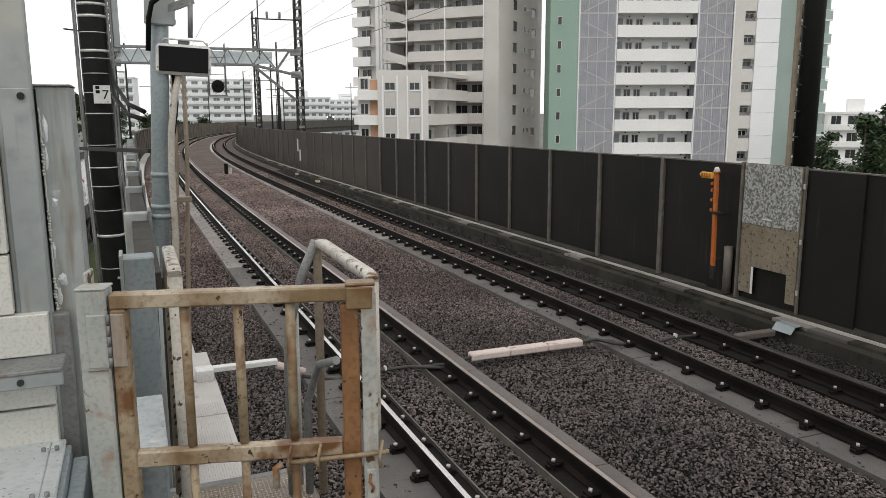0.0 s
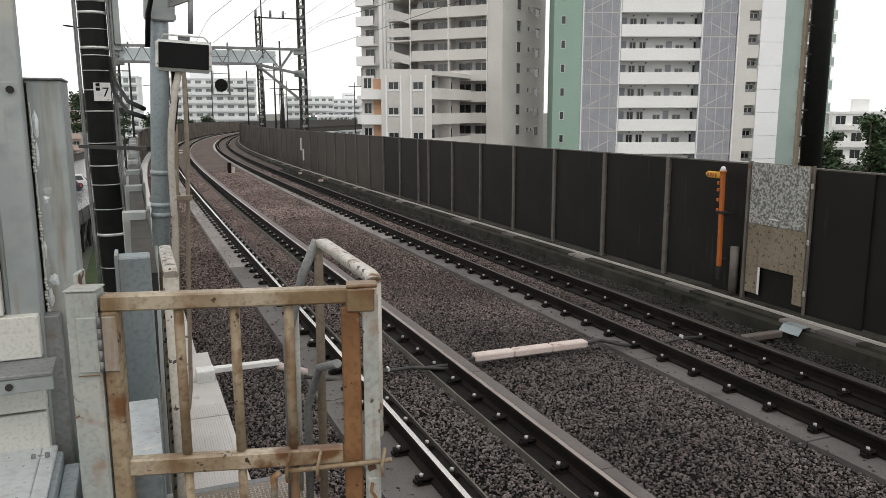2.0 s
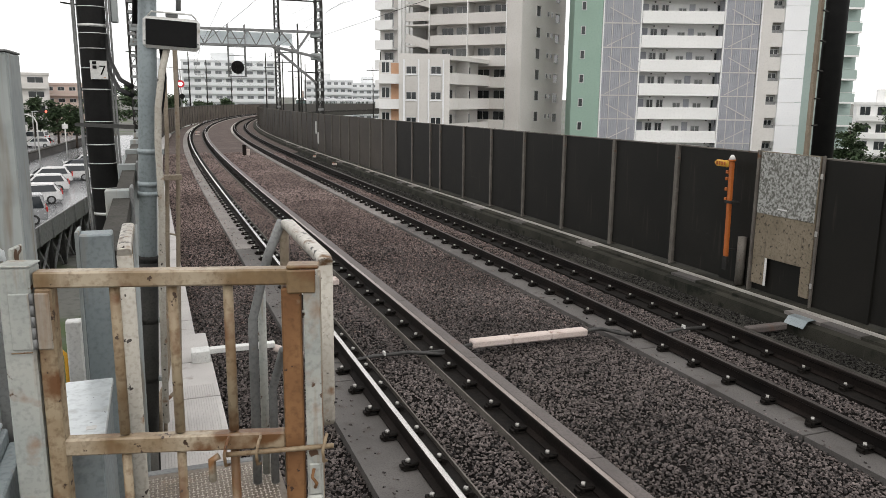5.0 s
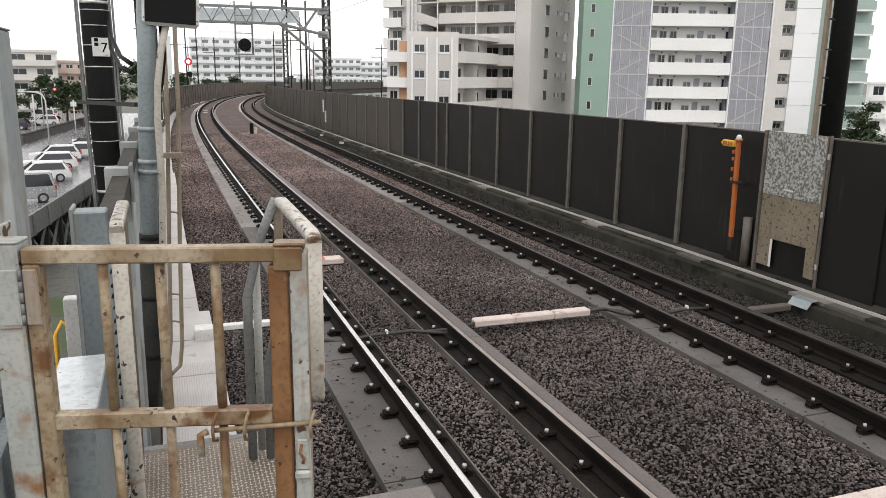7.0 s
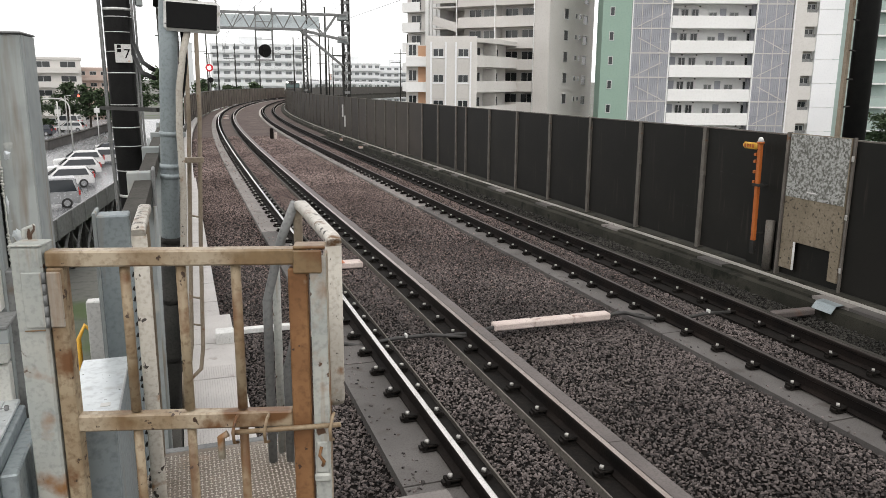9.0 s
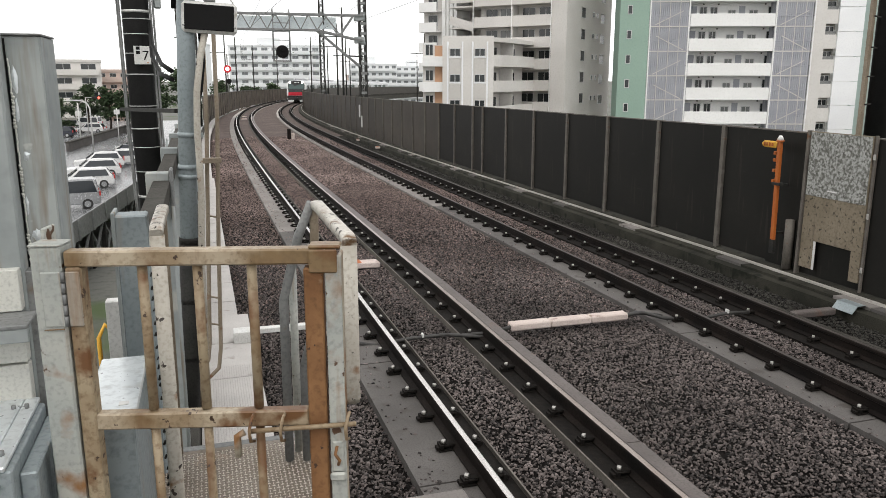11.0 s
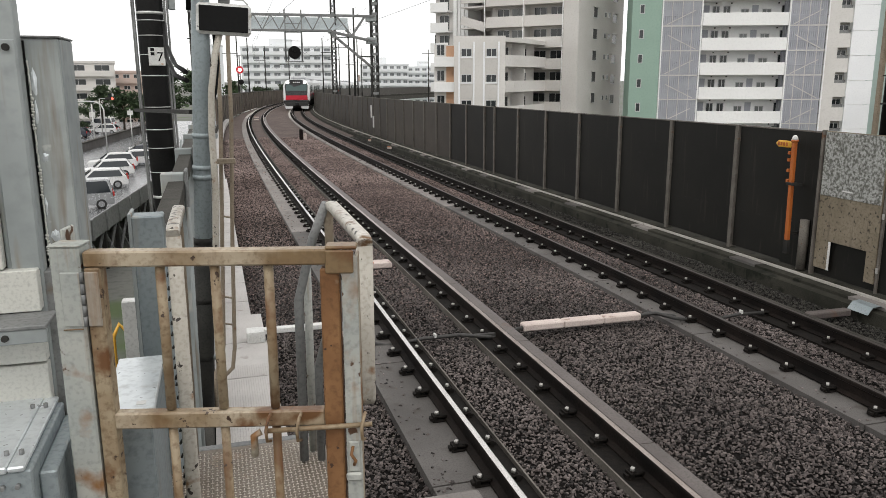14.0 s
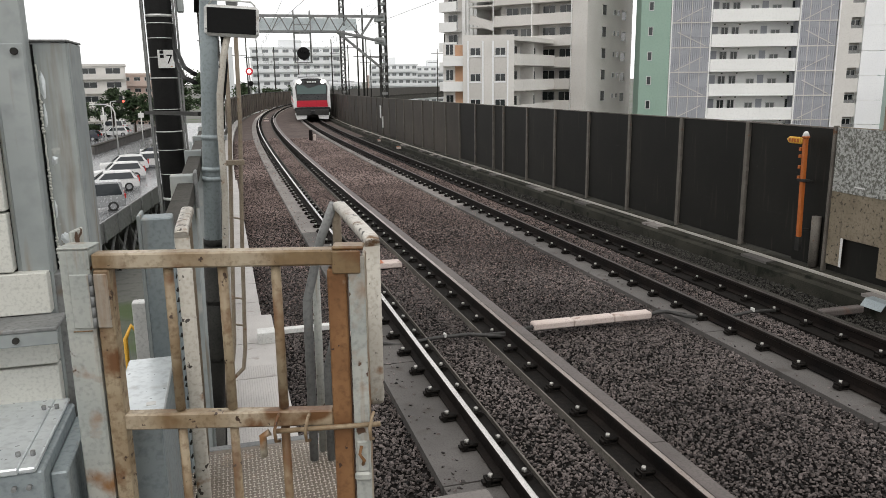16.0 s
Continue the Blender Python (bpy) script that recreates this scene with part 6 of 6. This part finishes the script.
def tree(x, y, base, height, spread, seed, leaf="leaf", label="dark green pine tree with an uneven crown", n=900, conifer=True):
    rng = random.Random(seed)
    t = thing("tree", label, "tree", pose(x, y, base), group="street trees")
    tr = bmesh.new()
    bm_tube(tr, [(0, 0, 0), (0.1, 0.05, height * 0.4), (-0.05, 0.1, height * 0.95)], 0.2, 8, r_end=0.04)
    tips = []
    for k in range(16):
        a, z = rng.uniform(0, 6.28), height * rng.uniform(0.35, 0.95)
        ln = spread * (1.15 - 0.75 * z / height) * rng.uniform(0.6, 1.1) if conifer else spread * math.sin(math.pi * min(0.95, z / height)) * rng.uniform(0.6, 1.1)
        tip = (math.cos(a) * ln, math.sin(a) * ln, z + rng.uniform(-0.1, 0.5))
        bm_tube(tr, [(0, 0, z - 0.3), tip], 0.06, 5, r_end=0.02)
        tips.append((tip, ln))
    part("trunk", tr, M["bark"], t)
    V, F = [], []
    for k in range(n):
        tip, ln = rng.choice(tips)
        f = rng.uniform(0.25, 1.1)
        c = Vector((tip[0] * f, tip[1] * f, tip[2] - 0.2 + 0.25 * f)) + Vector((rng.gauss(0, 0.28), rng.gauss(0, 0.28), rng.gauss(0, 0.2))) * (spread / 2.2)
        r = rng.uniform(0.12, 0.28) * spread / 2.4
        q = Euler((rng.uniform(-0.9, 0.9), rng.uniform(-0.9, 0.9), rng.uniform(0, 6.28))).to_matrix()
        i = len(V)
        for p in ((-r, 0, 0), (0, -r * 0.5, r * 0.15), (r, 0, 0), (0, r * 0.5, -r * 0.1)):
            V.append(tuple(c + q @ Vector(p)))
        F += [(i, i + 1, i + 2), (i, i + 2, i + 3)]
    me = bpy.data.meshes.new("crown")
    me.from_pydata(V, [], F)
    me.materials.append(M[leaf])
    tagged(part("crown", me, None, t), kind="stuff")


def build_street():
    g = bmesh.new()
    bm_box(g, (-2500, -1200, STREET - 2), (2500, 3500, STREET))
    tagged(part("ground", g, M["ground"]), "flat town ground reaching the horizon", "ground", kind="structure")
    # raised car deck beside the viaduct
    deck = bmesh.new()
    bm_box(deck, (-38, 12, -5.5), (-12.66, 150, -5.2))
    d = part("road", deck, M["asphalt"])
    d.matrix_world = pose(0, 0, 0, 0, 0, -6.6)
    tagged(d, "wet grey asphalt car deck and road", "road", kind="structure")
    rail = thing("ramp_parapet", "grey steel parapet of the car deck on braced columns", "parapet", pose(0, 0, 0, 0, 0, -6.6))
    for k in range(26):
        y = 20 + k * 3.0
        part("parapet_panel", box((-12.75, y, -5.75), (-12.63, y + 2.96, -4.62), 0.01), M["steel_mid"], rail)
        part("parapet_rib", box((-12.62, y - 0.04, -5.75), (-12.53, y + 0.08, -4.58), 0.01), M["steel_mid"], rail)
        part("column", box((-12.95, y - 0.12, STREET), (-12.7, y + 0.12, -5.6)), M["steel_dark"], rail)
        part("brace", bm_beam(bmesh.new(), (-12.8, y, STREET), (-12.8, y + 3.0, -5.6), 0.12, 0.12), M["steel_mid"], rail)
        part("brace", bm_beam(bmesh.new(), (-12.9, y + 3.0, STREET), (-12.9, y, -5.6), 0.12, 0.12), M["steel_mid"], rail)
    spots = ((-10.4, 44.3, 100, "car_silver", True), (-10.5, 54.0, 98, "car_white", False), (-10.7, 61.0, 98, "car_white", False), (-11.0, 67.5, 95, "car_white", False), (-9.5, 70, 96, "car_white", False), (-9.3, 76, 96, "car_dark", False),
             (-17.5, 77, 85, "car_dark", False), (-9.0, 82, 96, "car_white", False), (-21, 110, 80, "car_dark", False), (-18, 118, 80, "car_white", False), (-23, 122, 75, "car_silver", False), (-20, 131, 75, "car_white", True))
    for x, y, a, paint, van in spots:
        colour = {"car_white": "white", "car_silver": "silver", "car_dark": "dark blue"}[paint]
        car(pose(x, y, -5.2, 0, 0, a), paint, van, colour + (" van parked on the wet deck" if van else " hatchback parked on the wet deck"))
    w = thing("low_wall", "low grey wall along the road", "low wall", pose(0, 0, 0, 0, 0, -6))
    part("wall", box((-25.5, 84, -5.2), (-25.2, 145, -4.3), 0.02), M["concrete"], w)
    part("coping", box((-25.6, 84, -4.3), (-25.1, 145, -4.15), 0.02), M["concrete_dark"], w)
    gr = bmesh.new()
    bm_box(gr, (-5.6, -6, STREET), (-2.4, 60, STREET + 0.15))
    tagged(part("verge", gr, M["grass"]), "strip of green grass below the viaduct", "grass", kind="structure")
    for i, (x, y, hh, sp) in enumerate(((-24.5, 128, 5.6, 3.0), (-19.0, 124, 7.6, 2.8), (-15.6, 122, 6.6, 3.0), (-12.6, 116, 6.2, 2.6), (-7.6, 105, 10.4, 3.0), (-30, 128, 4.8, 3.0), (-4.9, 128, 10.2, 3.5), (-22.0, 114, 4.2, 2.4), (3, 190, 10, 4.0), (10, 200, 9, 4.0), (17, 205, 9.5, 4.2))):
        tree(x, y, -5.4 if y < 150 else STREET, hh, sp, 20 + i, n=2400)
    tree(-24.6, 112, -5.4, 5.4, 2.8, 51, "leaf_brown", "bare brownish tree with fine twigs", 800, False)
    for i, (u, d_, hh, sp) in enumerate(((44.5, 75, 10.2, 3.2), (48, 78, 11.4, 3.6), (52, 76, 11.6, 3.8), (56.5, 80, 11.0, 4.0), (43.0, 80, 8.0, 2.6))):
        x, y = at_view(u, d_)
        tree(x, y, STREET, hh, sp, 70 + i, n=2600)
    lamp = thing("street_lamp", "curved white street lamp by the road", "street lamp", pose(-14.0, 88, -5.2))
    part("lamp_post", tube([(0, 0, 0), (0, 0, 4.6), (-0.25, 0, 5.2), (-0.9, 0, 5.5), (-2.0, 0, 5.55)], 0.08, 10), M["white_frame"], lamp)
    part("lamp_head", box((-2.6, -0.15, 5.45), (-1.95, 0.15, 5.6), 0.03), M["white_frame"], lamp)
    for i, (x, y) in enumerate(((-22.5, 96), (-20.0, 101), (-16.5, 97), (-12.5, 101), (-18.0, 108), (-24.8, 104))):
        p = thing("road_sign_post", "thin pale post beside the road", "post", pose(x, y, -5.2), group="road posts")
        part("post", tube([(0, 0, 0), (0, 0, 4.2 + 0.4 * (i % 3))], 0.07, 8), M["white_frame"], p)
        part("sign", box((-0.35, -0.05, 3.4), (0.35, 0.0, 4.0), 0.02), M[("white_plate", "steel_mid", "white_frame")[i % 3]], p)
    sl = thing("traffic_light", "traffic light showing red over the road", "traffic light", pose(-17.5, 112, -5.2))
    part("post", tube([(0, 0, 0), (0, 0, 5.3), (1.6, 0, 5.4)], 0.07, 8), M["white_frame"], sl)
    part("light_head", box((0.8, -0.15, 5.1), (2.0, 0.1, 5.5), 0.04), M["steel_dark"], sl)
    part("red_light", tube([(1.75, -0.2, 5.3), (1.75, -0.15, 5.3)], 0.16, 12), glow("traffic_red", (1.0, 0.12, 0.08), 2.5), sl)


build_street()

# ---- the train ----
M["train_silver"] = material("train_silver", ((0.42, 0.43, 0.44), (0.50, 0.51, 0.52)), 0.35, metal=0.5, scale=0.6, fine=10, bump=0.01, stretch=(1, 0.2, 1))
M["train_white"] = material("train_white", ((0.74, 0.75, 0.75), (0.80, 0.81, 0.81)), 0.35, scale=1, fine=10, bump=0.0)
M["train_red"] = material("train_red", ((0.50, 0.012, 0.03), (0.58, 0.02, 0.045)), 0.4, scale=1, fine=10, bump=0.0)
M["train_black"] = material("train_black", ((0.010, 0.011, 0.012), (0.016, 0.017, 0.018)), 0.3, scale=2, fine=10, bump=0.0)
M["train_glass"] = glass("train_glass", (0.05, 0.085, 0.08), 0.1)
M["train_under"] = material("train_under", ((0.03, 0.03, 0.03), (0.06, 0.058, 0.055)), 0.8, scale=2, fine=10, bump=0.1)
M["head_lamp"] = glow("head_lamp", (1.0, 0.97, 0.92), 5.0)


def train_car(front):
    """A 20 m carriage; y points the way it goes, z = 0 at the rail tops."""
    c = thing("train_carriage", "silver commuter train driving car with black windscreen and red front band" if front else "silver commuter train carriage with a red waist band", "train", group="train")
    W, L = 1.475, 9.85
    prof = [(-W + 0.1, 1.0), (-W, 1.35), (-W, 2.7), (-W + 0.08, 3.25), (-W + 0.4, 3.55), (-0.5, 3.68), (0.5, 3.68), (W - 0.4, 3.55), (W - 0.08, 3.25), (W, 2.7), (W, 1.35), (W - 0.1, 1.0)]
    b = bmesh.new()
    y1 = L - (0.55 if front else 0.0)
    rings = [[b.verts.new((x, y, z)) for x, z in prof] for y in (-L, y1)]
    n = len(prof)
    for k in range(n):
        b.faces.new((rings[0][k], rings[0][(k + 1) % n], rings[1][(k + 1) % n], rings[1][k]))
    b.faces.new(rings[0])
    b.faces.new(rings[1][::-1])
    part("body", b, M["train_silver"], c)
    for sx in (-1, 1):
        part("waist_band", box((sx * (W + 0.006) - 0.006, -L, 1.55), (sx * (W + 0.006) + 0.006, y1, 1.8)), M["train_red"], c, "red band")
        for k in range(4):
            y = -7.4 + k * 4.9
            part("side_door", box((sx * (W + 0.008) - 0.008, y - 0.65, 1.15), (sx * (W + 0.008) + 0.008, y + 0.65, 3.0), 0.005), M["train_white"], c)
            part("door_window", box((sx * (W + 0.02) - 0.006, y - 0.5, 2.0), (sx * (W + 0.02) + 0.006, y + 0.5, 2.85)), M["train_glass"], c)
            if k < 3:
                part("side_window", box((sx * (W + 0.008) - 0.008, y + 1.0, 1.95), (sx * (W + 0.008) + 0.008, y + 3.9, 2.85), 0.005), M["train_glass"], c)
    part("underframe", box((-1.2, -L + 0.4, 0.25), (1.2, y1 - 1.2, 1.0), 0.05), M["train_under"], c)
    part("air_conditioner", box((-0.9, -2.2, 3.62), (0.9, 2.2, 3.98), 0.12), M["train_silver"], c)
    for y in (-6.8, 6.8):
        bg = part("bogie", box((-1.1, y - 1.5, 0.2), (1.1, y + 1.5, 0.8), 0.05), M["train_under"], c)
        for dy in (-1.05, 1.05):
            for sx in (-1, 1):
                part("wheel", tube([(sx * 0.52, y + dy, 0.43), (sx * 0.64, y + dy, 0.43)], 0.43, 18), M["steel_dark"], bg)
    if front:
        def face(name, pts, mat, label="", depth=0.03):
            """A flat piece of the sloped nose: pts are (x, z)."""
            f = bmesh.new()
            def nose(x, z):
                return L - 0.05 - 0.12 * abs(x) ** 2 / 2 - max(0.0, z - 1.9) * 0.22
            fr = [f.verts.new((x, nose(x, z), z)) for x, z in pts]
            bk = [f.verts.new((x, nose(x, z) - depth, z)) for x, z in pts]
            f.faces.new(fr)
            f.faces.new(bk[::-1])
            for i in range(len(pts)):
                j = (i + 1) % len(pts)
                f.faces.new((fr[i], bk[i], bk[j], fr[j]))
            return part(name, f, M[mat] if isinstance(mat, str) else mat, c, label)
        face("nose_shell", [(-1.47, 1.05), (1.47, 1.05), (1.47, 2.9), (1.2, 3.45), (0.6, 3.66), (-0.6, 3.66), (-1.2, 3.45), (-1.47, 2.9)], "train_white", "white nose shell", 0.7)
        c_black = [(-1.2, 1.72), (1.2, 1.72), (1.28, 2.9), (1.05, 3.42), (0.55, 3.58), (-0.55, 3.58), (-1.05, 3.42), (-1.28, 2.9)]
        o = face("black_mask", c_black, "train_black", "black front mask", 0.06)
        o.location = (0, 0.045, 0)
        o = face("windscreen", [(-1.14, 2.28), (1.14, 2.28), (1.18, 3.02), (-1.18, 3.02)], "train_glass", "greenish windscreen", 0.05)
        o.location = (0, 0.06, 0)
        o = face("destination_sign", [(-0.55, 3.16), (0.55, 3.16), (0.5, 3.42), (-0.5, 3.42)], "steel_dark", "dark destination display", 0.05)
        o.location = (0, 0.06, 0)
        for k in range(4):
            o = face("display_bar", [(-0.4 + k * 0.2, 3.24), (-0.27 + k * 0.2, 3.24), (-0.27 + k * 0.2, 3.34), (-0.4 + k * 0.2, 3.34)], "train_white", "", 0.03)
            o.location = (0, 0.068, 0)
        o = face("front_band", [(-1.24, 1.2), (1.24, 1.2), (1.2, 1.74), (-1.2, 1.74)], "train_red", "red front band", 0.05)
        o.location = (0, 0.05, 0)
        o = face("lower_panel", [(-1.42, 0.9), (1.42, 0.9), (1.42, 1.16), (-1.42, 1.16)], "train_black", "", 0.3)
        o.location = (0, 0.03, 0)
        for sx in (-1, 1):
            part("headlight", tube([(sx * 0.93, L - 0.42, 3.3), (sx * 0.93, L - 0.28, 3.3)], 0.17, 18), M["head_lamp"], c, "lit headlight")
            sk = bmesh.new()
            vs = [(sx * 1.40, 0.72), (sx * 0.42, 0.55), (sx * 0.5, 0.2), (sx * 1.26, 0.14)]
            fr = [sk.verts.new((x, L - 0.15, z)) for x, z in vs]
            bk = [sk.verts.new((x, L - 0.4, z)) for x, z in vs]
            sk.faces.new(fr)
            sk.faces.new(bk[::-1])
            for i in range(4):
                j = (i + 1) % 4
                sk.faces.new((fr[i], bk[i], bk[j], fr[j]))
            part("skirt", sk, M["train_white"], c, "white skirt")
        part("coupler", box((-0.2, L - 0.3, 0.55), (0.2, L + 0.25, 0.9), 0.04), M["train_black"], c)
        part("buffer_beam", box((-1.3, L - 0.4, 0.5), (1.3, L - 0.1, 0.98), 0.02), M["train_under"], c)
        part("aerial", tube([(0.3, L - 2.0, 3.66), (0.3, L - 2.0, 4.0)], 0.02, 6), M["steel_dark"], c)
    for o in c.children_recursive:
        o.data.transform(Matrix.Diagonal((1, 1, 0.94, 1)))
    return c


TRAIN_TIMES = [0.5 * k for k in range(33)]


def train_front(t):
    """How far along the line the front of the train is."""
    return float(np.interp(t, [0.0, 9.0, 11.5, 12.5, 13.5, 14.5, 15.5, 16.0], [252.0, 139.0, 110.0, 99.5, 88.5, 76.5, 63.0, 55.5]))


CARRIAGES = [train_car(k == 0) for k in range(6)]


def motions():
    for k, c in enumerate(CARRIAGES):
        rows = []
        for t in TRAIN_TIMES:
            s = train_front(t) + 10.0 + 20.0 * k
            a, b = along(s - 6.8, 4.315, -0.075), along(s + 6.8, 4.315, -0.075)
            d = a - b
            m = Matrix.Translation((a + b) / 2) @ Matrix.Rotation(math.atan2(-d.x, d.y), 4, "Z")
            rows.append((t, m))
        walk(c, rows)


motions()
